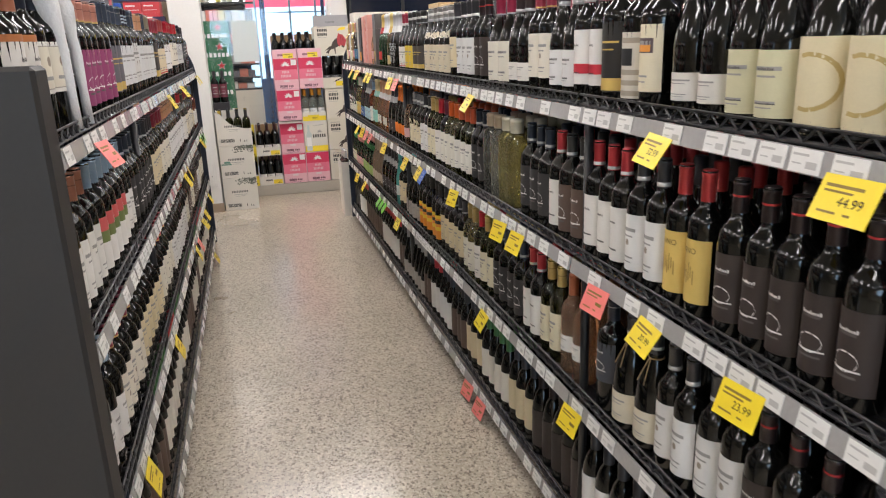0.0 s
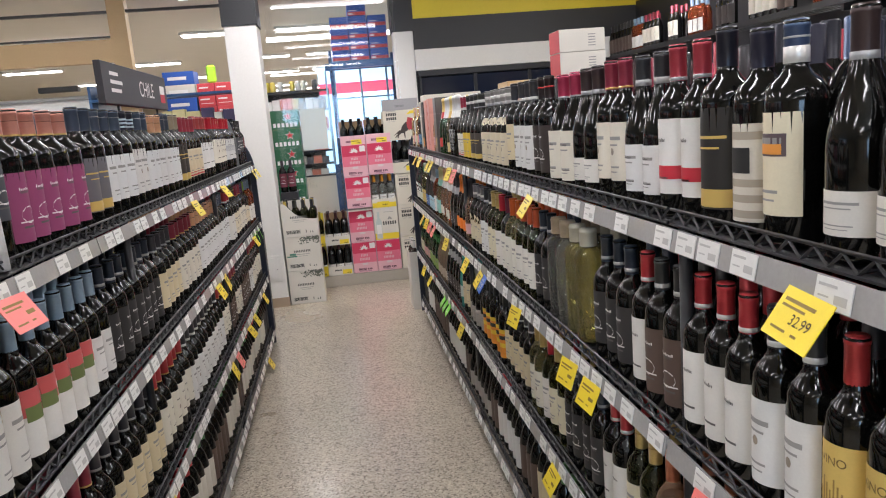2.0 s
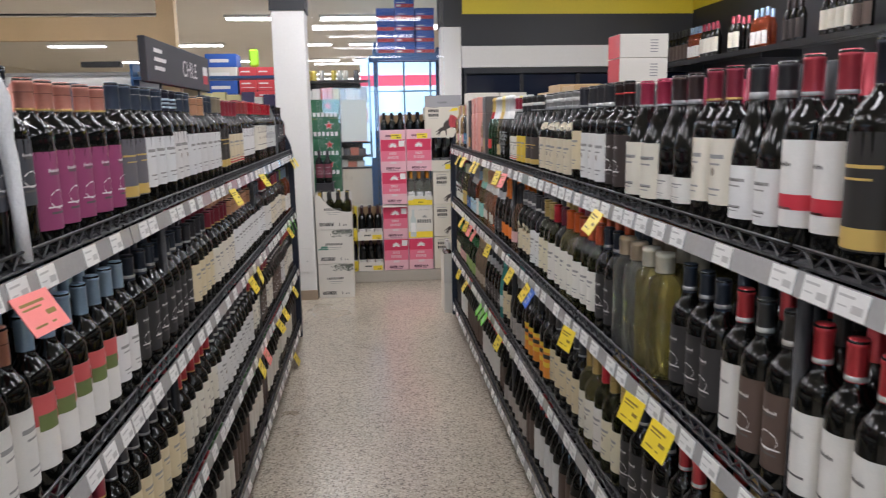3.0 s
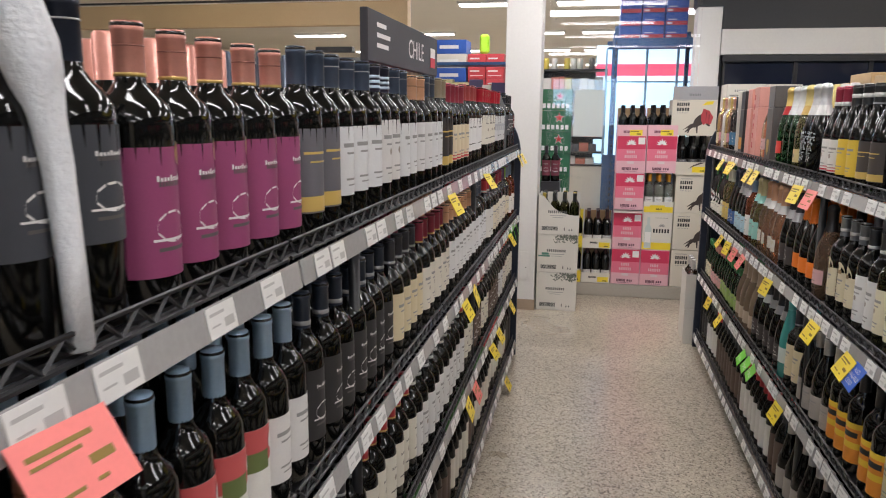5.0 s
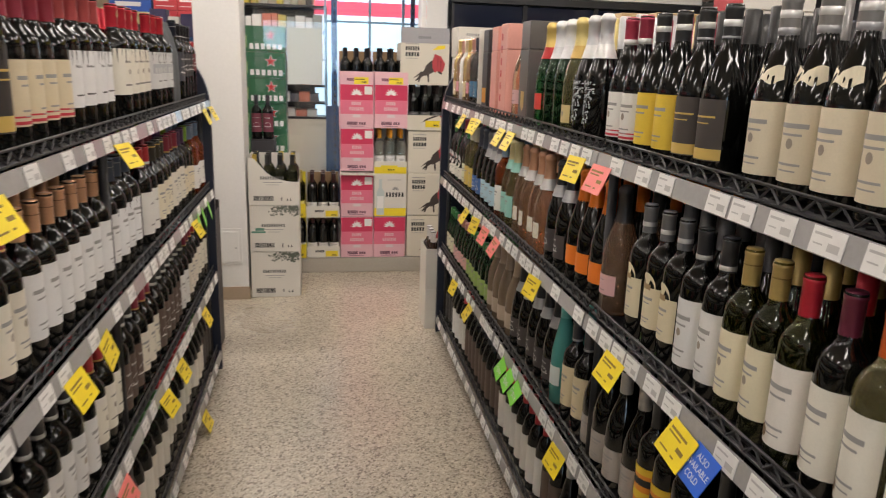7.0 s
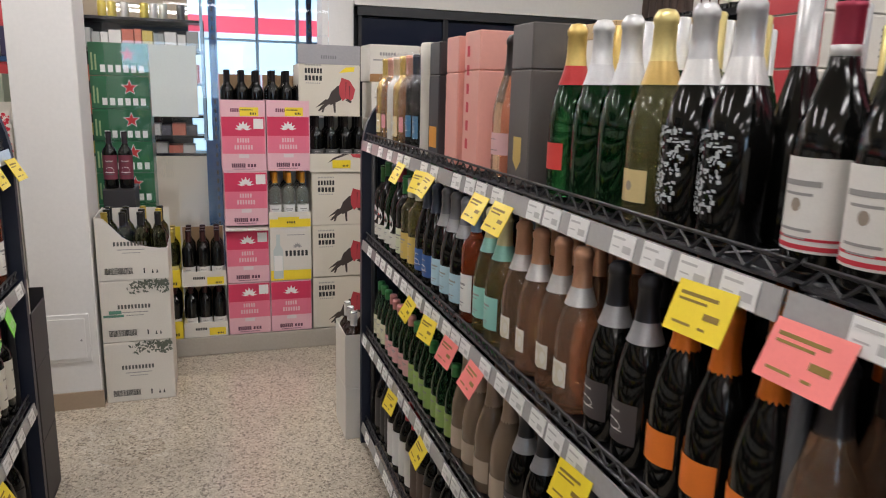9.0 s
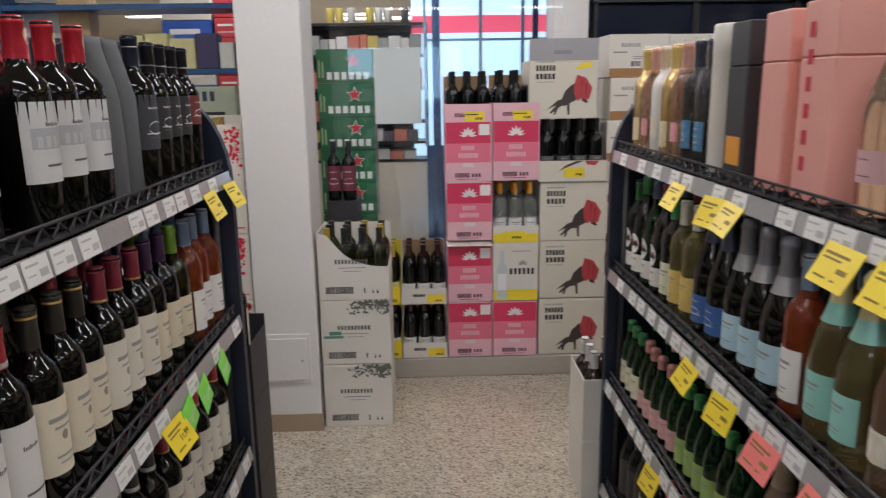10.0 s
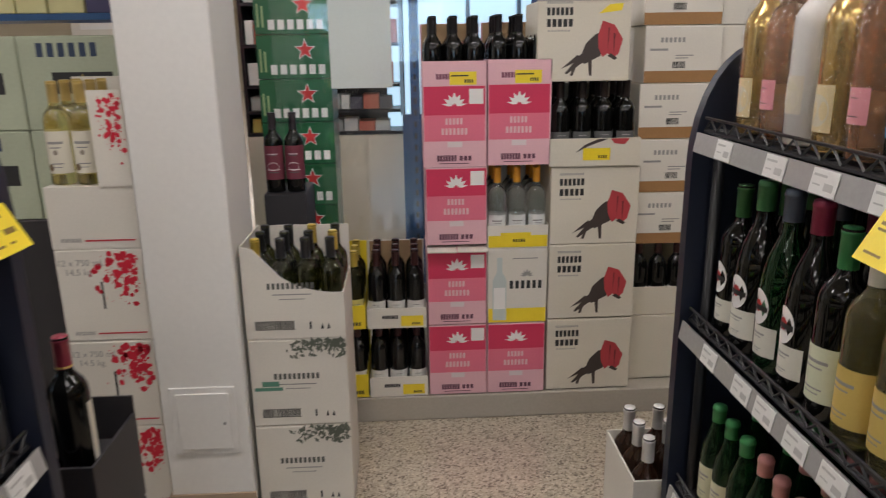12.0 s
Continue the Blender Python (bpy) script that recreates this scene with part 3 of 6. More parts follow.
def print_pieces(style, r, z0, z1, half):
    """Printed marks of a label as wrapped patches: a list of (bmesh, ink)."""
    h, q, out = z1 - z0, r + 0.0007, []
    if "lines" in style:
        b = bmesh.new()
        for f0, f1, w in ((0.70, 0.76, 0.5), (0.60, 0.63, 0.35), (0.22, 0.25, 0.4), (0.14, 0.16, 0.3)):
            add_wrap(b, q, z0 + h * f0, z0 + h * f1, -half * w, half * w, 6)
        out.append((b, INKGREY))
    if "word" in style:
        b = bmesh.new()
        for i in range(9):
            a = -half * 0.32 + i * half * 0.07
            add_wrap(b, q, z0 + h * 0.7, z0 + h * (0.735 if i % 3 else 0.75), a, a + half * 0.048, 1)
        add_wrap(b, q, z0 + h * 0.2, z0 + h * 0.23, -half * 0.4, half * 0.4, 4)
        out.append((b, ink(0.10, 0.09, 0.085)))
    if "wword" in style:
        b = bmesh.new()
        for i in range(9):
            a = -half * 0.36 + i * half * 0.08
            add_wrap(b, q, z0 + h * 0.74, z0 + h * (0.77 if i % 4 else 0.785), a, a + half * 0.05, 1)
        add_wrap(b, q, z0 + h * 0.28, z0 + h * 0.30, -half * 0.5, half * 0.5, 5)
        for k in range(9):
            t0, t1 = math.pi * 2 * k / 9, math.pi * 2 * (k + 0.8) / 9
            a0, a1 = half * 0.42 * math.cos(t0), half * 0.42 * math.cos(t1)
            s0, s1 = z0 + h * (0.38 + 0.12 * math.sin(t0)), z0 + h * (0.38 + 0.12 * math.sin(t1))
            vs = [b.verts.new((q * math.cos(radians(a)), q * math.sin(radians(a)), s)) for a, s in ((a0, s0), (a1, s1), (a1, s1 + 0.0025), (a0, s0 + 0.0025))]
            b.faces.new(vs)
        out.append((b, INKW))
    if "crest" in style:
        b = add_disc(bmesh.new(), q, z0 + h * 0.5, 0.0065, 0, 1.2)
        out.append((b, ink(0.30, 0.25, 0.20)))
    if "redband" in style:
        out.append((add_wrap(bmesh.new(), q, z0 + h * 0.2, z0 + h * 0.38, -half, half, 10), INKR))
    if "redline" in style:
        b = add_wrap(bmesh.new(), q, z0 + h * 0.03, z0 + h * 0.08, -half, half, 10)
        add_wrap(b, q, z0 + h * 0.13, z0 + h * 0.16, -half, half, 10)
        out.append((b, INKR))
    if "orangeband" in style:
        b = add_wrap(bmesh.new(), q, z0, z0 + h * 0.16, -half, half, 10)
        add_wrap(b, q, z0 + h * 0.92, z1, -half, half, 10)
        out.append((b, ink(0.45, 0.16, 0.05)))
    if "goldband" in style:
        b = add_wrap(bmesh.new(), q, z0 + h * 0.02, z0 + h * 0.2, -half, half, 10)
        add_wrap(b, q, z0 + h * 0.7, z0 + h * 0.73, -half * 0.7, half * 0.7, 8)
        add_wrap(b, q, z0 + h * 0.6, z0 + h * 0.62, -half * 0.5, half * 0.5, 8)
        out.append((b, INKG))
    if "picture" in style:
        b = add_wrap(bmesh.new(), q, z0 + h * 0.58, z0 + h * 0.8, -half * 0.62, half * 0.62, 6)
        out.append((b, ink(0.10, 0.07, 0.08)))
        c = add_wrap(bmesh.new(), q + 0.0003, z0 + h * 0.6, z0 + h * 0.7, -half * 0.4, half * 0.5, 6)
        out.append((c, ink(0.75, 0.3, 0.05)))
    if "stripes" in style:
        b = bmesh.new()
        for f in (0.04, 0.2, 0.36, 0.84):
            add_wrap(b, q, z0 + h * f, z0 + h * (f + 0.08), -half, half, 10)
        out.append((b, ink(0.38, 0.33, 0.26)))
        out.append((add_wrap(bmesh.new(), q + 0.0003, z0 + h * 0.5, z0 + h * 0.76, -half * 0.4, half * 0.5, 6), INKB))
    if "disc" in style:
        out.append((add_disc(bmesh.new(), q, z0 + h * 0.14, 0.011, -half * 0.45), ink(0.16, 0.10, 0.05)))
    if "crescent" in style:
        b = bmesh.new()
        for k in range(12):
            t0, t1 = -1.9 + k * 0.32, -1.9 + (k + 1) * 0.32
            def at(t, s):
                a = half * 0.05 + half * s * math.cos(t)
                return (q * math.cos(radians(a)), q * math.sin(radians(a)), z0 + h * (0.5 + 0.42 * s * math.sin(t)))
            b.faces.new([b.verts.new(at(t, s)) for t, s in ((t0, 0.8), (t1, 0.8), (t1, 0.68), (t0, 0.68))])
        out.append((b, ink(0.45, 0.33, 0.12)))
    if "oval" in style:
        out.append((add_disc(bmesh.new(), q, 0.118, 0.026, 0, 1.25, 20), INKW))
        out.append((add_disc(bmesh.new(), q + 0.0004, 0.12, 0.011, 0), ink(0.5, 0.03, 0.03)))
        out.append((add_wrap(bmesh.new(), q + 0.0007, 0.112, 0.122, -32, 32, 6), INKB))
    if "medal" in style:
        out.append((add_disc(bmesh.new(), q, z1 - 0.008, 0.0135, half * 0.42), foil((0.58, 0.41, 0.14))))
    if "frost" in style:
        b, rng = bmesh.new(), random.Random(9)
        for i in range(200):
            zc = rng.uniform(0.0, 1.0)
            a, w, tall = half * (1 - zc * 0.6) * rng.uniform(-0.9, 0.9), rng.uniform(1.2, 4), rng.uniform(0.0008, 0.0026)
            add_wrap(b, q + 0.0004 + 0.00001 * i, z0 + h * (1 - zc) - tall, z0 + h * (1 - zc) + tall, a - w, a + w, 3)
        out.append((b, ink(0.46, 0.49, 0.51)))
    if "octagon" in style:
        out.append((add_wrap(bmesh.new(), q, z0 + h * 0.08, z0 + h * 0.92, -half * 0.72, half * 0.72, 8), ink(0.34, 0.31, 0.27)))
        out.append((add_wrap(bmesh.new(), q + 0.0002, z0 + h * 0.1, z0 + h * 0.9, -half * 0.69, half * 0.69, 8), ink(0.70, 0.65, 0.54)))
        out.append((add_disc(bmesh.new(), q + 0.0004, z0 + h * 0.62, 0.008, 0, 1.3), ink(0.25, 0.20, 0.15)))
        out.append((add_wrap(bmesh.new(), q + 0.0004, z0 + h * 0.26, z0 + h * 0.33, -half * 0.4, half * 0.4, 6), INKGREY))
    if "arch" in style:
        out.append((add_disc(bmesh.new(), q - 0.0002, z1, 0.026, 0, 1.2, 18), ink(0.66, 0.58, 0.40)))
        out.append((add_wrap(bmesh.new(), q + 0.0002, z0 + h * 0.95, z0 + h * 1.08, -half * 0.35, half * 0.35, 6), ink(0.30, 0.20, 0.10)))
    if "gallery" in style:
        out.append((add_wrap(bmesh.new(), q, z0 + h * 0.42, z0 + h * 0.68, -half * 0.75, half * 0.75, 8), ink(0.42, 0.43, 0.45)))
        b = bmesh.new()
        for i in range(5):
            add_wrap(b, q + 0.0003, z0 + h * 0.44, z0 + h * 0.58, -half * 0.6 + i * half * 0.25, -half * 0.46 + i * half * 0.25, 2)
        out.append((b, ink(0.54, 0.54, 0.53)))
    if "vino" in style:
        cu = bpy.data.curves.new("lettering", "FONT")
        cu.body, cu.size, cu.align_x, cu.align_y = "VINO", 0.017, "CENTER", "CENTER"
        ob = bpy.data.objects.new("lettering", cu)
        me = bpy.data.meshes.new_from_object(ob)
        bpy.data.objects.remove(ob)
        b = bmesh.new()
        b.from_mesh(me)
        bpy.data.meshes.remove(me)
        for v in b.verts:
            a = v.co.x / q
            v.co = (q * math.cos(a), q * math.sin(a), z0 + h * 0.82 + v.co.y)
        out.append((b, ink(0.16, 0.10, 0.03)))
        b = bmesh.new()
        for i in range(7):
            add_wrap(b, q, z0 + h * (0.3 + 0.05 * (i % 3)), z0 + h * (0.52 + 0.06 * ((i * 2) % 3)), -half * 0.38 + i * half * 0.11, -half * 0.33 + i * half * 0.11, 1)
        out.append((b, ink(0.30, 0.19, 0.05)))
    if "bands" in style:
        out.append((add_wrap(bmesh.new(), q, z0 + h * 0.36, z0 + h * 0.52, -half, half, 10), ink(0.80, 0.55, 0.04)))
        out.append((add_wrap(bmesh.new(), q, z0 + h * 0.86, z1, -half, half, 10), ink(0.80, 0.55, 0.04)))
        out.append((add_wrap(bmesh.new(), q, z0 + h * 0.64, z0 + h * 0.78, -half * 0.7, half * 0.7, 8), INKB))
    if "seal" in style:
        out.append((add_disc(bmesh.new(), q, z0 + h * 0.45, 0.022, 0, 1.1, 18), ink(0.66, 0.60, 0.46)))
    if "picnic" in style:
        out.append((add_wrap(bmesh.new(), q, z0 + h * 0.12, z0 + h * 0.45, -half * 0.9, half * 0.9, 8), ink(0.10, 0.13, 0.08)))
        out.append((add_wrap(bmesh.new(), q, z0 + h * 0.5, z0 + h * 0.8, -half * 0.8, half * 0.7, 8), ink(0.50, 0.16, 0.10)))
    if "fruit" in style:
        out.append((add_wrap(bmesh.new(), q, z0 + h * 0.60, z1, -half, half, 10), ink(0.55, 0.10, 0.10)))
        out.append((add_wrap(bmesh.new(), q + 0.0003, z0 + h * 0.52, z0 + h * 0.74, -half * 0.7, half * 0.1, 8), ink(0.14, 0.18, 0.06)))
        out.append((add_disc(bmesh.new(), q + 0.0005, z0 + h * 0.8, 0.008, half * 0.3, 1.5), INKW))
    return out


# name: shape, glass, capsule colour, label colour (None: bare), label from, to, half angle, print, words for the label
D = {
    "purple": ("stout", "dark", (0.62, 0.28, 0.22), (0.29, 0.055, 0.15), 0.03, 0.17, 76, "wword medal", "dark red wine bottle with a plum purple label"),
    "greygold": ("tallbdx", "dark", (0.06, 0.08, 0.12), (0.13, 0.125, 0.14), 0.04, 0.18, 76, "goldband", "dark wine bottle with a grey and gold label"),
    "plainwhite": ("tallbdx", "dark", (0.07, 0.09, 0.13), (0.72, 0.72, 0.72), 0.05, 0.18, 74, "lines", "dark wine bottle with a plain white label"),
    "crestwhite": ("tallbdx", "dark", (0.03, 0.03, 0.05), (0.70, 0.68, 0.66), 0.05, 0.19, 74, "crest lines", "dark wine bottle with a crested white label"),
    "copperwhite": ("bdx", "dark", (0.75, 0.42, 0.25), (0.70, 0.69, 0.68), 0.05, 0.18, 74, "lines", "dark wine bottle, copper top and white label"),
    "blackgold": ("tallbdx", "dark", (0.42, 0.36, 0.26), (0.035, 0.03, 0.028), 0.04, 0.19, 80, "goldband", "dark wine bottle with a black and gold label"),
    "creamred": ("bdx", "dark", (0.40, 0.06, 0.09), (0.68, 0.58, 0.40), 0.045, 0.165, 76, "redline lines", "dark wine bottle with a cream and red label"),
    "whiteorange": ("tallbdx", "dark", (0.5, 0.10, 0.10), (0.74, 0.73, 0.72), 0.06, 0.185, 80, "word", "dark wine bottle with a broad white label"),
    "plumdark": ("bdx", "dark", (0.05, 0.04, 0.05), (0.16, 0.03, 0.05), 0.05, 0.18, 76, "wword", "dark wine bottle with a maroon label"),
    "whitelow": ("bur", "dark", (0.06, 0.04, 0.04), (0.70, 0.67, 0.62), 0.03, 0.085, 80, "lines", "dark burgundy bottle with a low white label"),
    "mcream": ("bdx", "dark", (0.50, 0.05, 0.06), (0.70, 0.66, 0.56), 0.06, 0.18, 72, "crest word", "dark wine bottle, red top and cream label"),
    "castle": ("bdx", "dark", (0.52, 0.05, 0.05), (0.66, 0.63, 0.56), 0.07, 0.17, 74, "word lines", "dark wine bottle, red top and pale label"),
    "alta": ("stout", "dark", (0.50, 0.20, 0.12), (0.72, 0.69, 0.64), 0.04, 0.2, 74, "orangeband word", "dark wine bottle with a white and rust label"),
    "octa": ("tallbdx", "dark", (0.02, 0.025, 0.04), (0.72, 0.70, 0.66), 0.085, 0.188, 66, "octagon", "dark wine bottle with a framed white label"),
    "slate": ("tallbdx", "dark", (0.02, 0.025, 0.04), (0.05, 0.054, 0.065), 0.085, 0.195, 70, "wword", "dark wine bottle with a slate grey label"),
    "picnic": ("tallbdx", "dark", (0.45, 0.16, 0.10), (0.52, 0.44, 0.32), 0.04, 0.2, 80, "picnic", "dark wine bottle with a painted label"),
    "copperfruit": ("bdx", "dark", (0.45, 0.20, 0.13), (0.70, 0.68, 0.64), 0.03, 0.165, 76, "medal lines", "dark wine bottle, copper top and white label"),
    "fruit": ("bdx", "dark", (0.30, 0.42, 0.55), (0.72, 0.70, 0.66), 0.03, 0.165, 80, "fruit", "dark wine bottle with a fruit picture label"),
    "bluecap": ("bdx", "dark", (0.35, 0.48, 0.62), (0.70, 0.68, 0.66), 0.04, 0.15, 74, "lines", "dark wine bottle with a pale blue top"),
    "blackslim": ("bdx", "dark", (0.03, 0.04, 0.06), (0.03, 0.028, 0.028), 0.04, 0.17, 78, "wword", "black wine bottle with a black label"),
    "buff": ("bdx", "dark", (0.05, 0.05, 0.06), (0.66, 0.56, 0.36), 0.05, 0.17, 74, "lines", "dark wine bottle with a buff label"),
    "redtop": ("bdx", "dark", (0.30, 0.04, 0.07), (0.70, 0.65, 0.55), 0.045, 0.17, 76, "lines crest", "dark wine bottle, burgundy top and cream label"),
    "redtopwhite": ("bdx", "dark", (0.42, 0.05, 0.07), (0.72, 0.70, 0.67), 0.04, 0.175, 74, "redband word", "dark wine bottle, red banded white label"),
    "nike": ("bur", "dark", (0.05, 0.05, 0.055), (0.72, 0.71, 0.70), 0.03, 0.125, 80, "word lines", "dark burgundy bottle with a plain white label"),
    "bigwhite": ("flask", "dark", (0.40, 0.04, 0.09), (0.70, 0.66, 0.56), 0.02, 0.15, 78, "lines word", "broad dark bottle with a large cream label"),
    "stripe": ("stout", "dark", (0.03, 0.03, 0.05), (0.64, 0.60, 0.52), 0.02, 0.165, 80, "stripes", "dark wine bottle with a striped label"),
    "scene": ("stout", "dark", (0.06, 0.09, 0.17), (0.70, 0.63, 0.46), 0.04, 0.18, 74, "picture lines", "dark wine bottle with a cream picture label"),
    "goldswirl": ("tallbdx", "dark", (0.02, 0.02, 0.03), (0.02, 0.018, 0.016), 0.03, 0.19, 80, "goldband", "dark wine bottle with gold tracery"),
    "villa": ("bur", "dark", (0.10, 0.03, 0.03), (0.58, 0.55, 0.36), 0.02, 0.13, 82, "word lines", "dark bottle with a pale olive label"),
    "crescent": ("flask", "dark", (0.04, 0.03, 0.03), (0.66, 0.58, 0.38), 0.015, 0.15, 80, "crescent", "broad dark bottle with a cream crescent label"),
    "yellow": ("bdx", "dark", (0.50, 0.05, 0.05), (0.66, 0.47, 0.13), 0.03, 0.165, 78, "vino", "dark wine bottle with a yellow ochre label"),
    "masi": ("bdx", "dark", (0.03, 0.02, 0.02), (0.035, 0.025, 0.022), 0.03, 0.165, 80, "wword", "dark wine bottle with a brown black label"),
    "brownlab": ("bdx", "dark", (0.05, 0.05, 0.05), (0.10, 0.065, 0.05), 0.03, 0.165, 80, "wword", "dark wine bottle with a dark brown label"),
    "white2": ("bdx", "dark", (0.05, 0.05, 0.055), (0.70, 0.69, 0.67), 0.03, 0.165, 74, "crest lines", "dark wine bottle with a white crest label"),
    "redwhite": ("bdx", "dark", (0.55, 0.05, 0.06), (0.70, 0.68, 0.64), 0.03, 0.165, 74, "word", "dark wine bottle, red top and white label"),
    "tallclear": ("spirit", "clear", (0.50, 0.40, 0.28), None, 0, 0, 0, "", "tall clear bottle with a cork coloured cap"),
    "tallstraw": ("spirit", "straw", (0.66, 0.62, 0.5), None, 0, 0, 0, "", "tall pale yellow bottle with a cream cap"),
    "white3": ("bdx", "olive", (0.60, 0.12, 0.05), (0.72, 0.69, 0.62), 0.04, 0.16, 74, "lines", "green wine bottle with an orange red top"),
    "greencap": ("bdx", "dark", (0.08, 0.20, 0.07), (0.72, 0.68, 0.6), 0.04, 0.16, 74, "lines", "dark wine bottle with a green top"),
    "goldcap": ("bdx", "olive", (0.55, 0.40, 0.14), (0.70, 0.64, 0.46), 0.04, 0.16, 74, "lines crest", "white wine bottle with a gold top"),
    "straw": ("bdx", "straw", (0.55, 0.40, 0.14), (0.70, 0.66, 0.55), 0.035, 0.16, 72, "crest lines disc", "white wine bottle, gold top and cream label"),
    "strawred": ("bdx", "olive", (0.60, 0.03, 0.05), (0.72, 0.68, 0.62), 0.03, 0.165, 72, "lines disc", "white wine bottle with a red top"),
    "orange": ("champ", "dark", (0.78, 0.20, 0.02), (0.80, 0.20, 0.02), 0.05, 0.105, 50, "", "dark sparkling bottle with an orange foil"),
    "pinkblack": ("champ", "rose", (0.04, 0.035, 0.035), (0.66, 0.40, 0.40), 0.05, 0.10, 60, "word", "pink sparkling bottle with a black foil"),
    "darkchamp": ("champ", "dark", (0.03, 0.03, 0.035), (0.06, 0.05, 0.05), 0.04, 0.11, 60, "wword", "dark sparkling bottle with a black foil"),
    "rosebig": ("champ", "rose", (0.66, 0.36, 0.22), (0.74, 0.70, 0.62), 0.05, 0.10, 30, "seal", "rose sparkling bottle with copper foil"),
    "mint": ("champ", "straw", (0.62, 0.55, 0.30), (0.30, 0.60, 0.52), 0.04, 0.12, 60, "lines", "sparkling bottle with a mint green label"),
    "paleblue": ("champ", "dark", (0.25, 0.25, 0.28), (0.42, 0.60, 0.68), 0.03, 0.11, 60, "lines", "dark sparkling bottle with a pale blue label"),
    "coral": ("bdx", "coral", (0.22, 0.32, 0.46), (0.74, 0.72, 0.68), 0.03, 0.13, 60, "lines", "coral rose wine bottle with a white label"),
    "champgold": ("champ", "green", (0.72, 0.52, 0.16), (0.60, 0.05, 0.04), 0.05, 0.10, 46, "", "green sparkling bottle with gold foil"),
    "champsilver": ("champ", "green", (0.72, 0.72, 0.72), None, 0, 0, 0, "", "green sparkling bottle with silver foil"),
    "champstraw": ("champ", "straw", (0.75, 0.62, 0.25), (0.60, 0.47, 0.22), 0.03, 0.08, 40, "crest", "yellow sparkling bottle with gold foil"),
    "silverwhite": ("champ", "dark", (0.6, 0.6, 0.6), (0.70, 0.70, 0.69), 0.04, 0.15, 62, "frost", "dark sparkling bottle with frosted white leaves"),
    "burwhite": ("bur", "dark", (0.42, 0.05, 0.09), (0.72, 0.70, 0.66), 0.025, 0.13, 74, "redline crest lines", "dark burgundy bottle with a white and red label"),
    "burcream": ("bur", "dark", (0.30, 0.29, 0.28), (0.66, 0.58, 0.43), 0.025, 0.14, 76, "crest lines", "dark burgundy bottle with a tan label"),
    "buryellow": ("bur", "dark", (0.05, 0.05, 0.05), (0.72, 0.50, 0.05), 0.025, 0.135, 76, "lines", "dark burgundy bottle with a bright yellow label"),
    "burblack": ("bur", "dark", (0.05, 0.05, 0.05), (0.06, 0.05, 0.045), 0.025, 0.135, 76, "goldband", "dark burgundy bottle with a black label"),
    "martwhite": ("bdx", "dark", (0.05, 0.16, 0.05), (0.70, 0.68, 0.60), 0.03, 0.075, 62, "lines oval", "dark vermouth bottle with a round white label"),
    "whitecap": ("bdx", "brown", (0.72, 0.70, 0.68), (0.7, 0.68, 0.64), 0.04, 0.12, 70, "lines", "brown wine bottle with a white top"),
    "greenjuice": ("small", "green", (0.05, 0.25, 0.08), (0.66, 0.64, 0.44), 0.02, 0.10, 76, "lines", "small green glass bottle with a pale label"),
    "greenpink": ("small", "green", (0.62, 0.28, 0.26), (0.70, 0.40, 0.38), 0.02, 0.08, 76, "lines", "small green glass bottle with a pink top"),
    "amber": ("bdx", "straw", (0.7, 0.66, 0.56), (0.62, 0.45, 0.12), 0.03, 0.12, 76, "lines", "amber bottle with a mustard label"),
    "taupe": ("champ", "taupe", (0.40, 0.30, 0.22), (0.50, 0.40, 0.30), 0.03, 0.09, 60, "", "taupe sparkling bottle"),
    "teal": ("rhine", "teal", (0.10, 0.40, 0.38), (0.62, 0.70, 0.68), 0.06, 0.12, 60, "", "teal bottle with a white label"),
    "orangelab": ("bdx", "dark", (0.03, 0.03, 0.03), (0.75, 0.27, 0.03), 0.03, 0.15, 80, "bands", "dark wine bottle with an orange label"),
    "silverdark": ("bur", "dark", (0.42, 0.40, 0.38), (0.40, 0.36, 0.32), 0.02, 0.10, 76, "lines", "dark bottle with a silver foil"),
    "rose": ("bdx", "rose", (0.42, 0.14, 0.07), (0.74, 0.72, 0.68), 0.07, 0.12, 70, "lines", "rose wine bottle with a white label"),
    "twine": ("flask", "dark", (0.04, 0.04, 0.05), (0.66, 0.60, 0.47), 0.02, 0.10, 74, "lines", "broad dark bottle with a low cream label"),
    "goldwrap": ("bdx", "goldfoil", (0.80, 0.58, 0.18), (0.74, 0.60, 0.34), 0.03, 0.10, 40, "seal", "pale gold sparkling bottle in clear film"),
    "pinkwrap": ("bdx", "rose", (0.75, 0.40, 0.32), (0.74, 0.30, 0.34), 0.05, 0.10, 38, "word", "pink sparkling bottle in clear film"),
    "darkwrap": ("bdx", "dark", (0.05, 0.06, 0.09), (0.06, 0.20, 0.36), 0.04, 0.11, 44, "wword", "dark sparkling bottle with a blue label in clear film"),
    "whitewrap": ("bdx", "milk", (0.78, 0.62, 0.42), (0.66, 0.60, 0.50), 0.05, 0.11, 40, "seal", "white sparkling bottle in clear film"),
    "montes": ("tallbdx", "dark", (0.55, 0.03, 0.05), (0.72, 0.68, 0.58), 0.07, 0.195, 74, "crest word", "dark wine bottle, red top with seal and cream label"),
    "mgrey": ("tallbdx", "dark", (0.55, 0.03, 0.05), (0.62, 0.62, 0.61), 0.07, 0.19, 74, "gallery word", "dark wine bottle with a pale grey picture label"),
    "cablack": ("bdx", "dark", (0.02, 0.02, 0.024), (0.03, 0.03, 0.032), 0.10, 0.19, 76, "wword", "dark wine bottle with a black label"),
    "camaroon": ("bdx", "dark", (0.02, 0.02, 0.024), (0.17, 0.035, 0.035), 0.12, 0.19, 76, "wword", "dark wine bottle with a dull red label"),
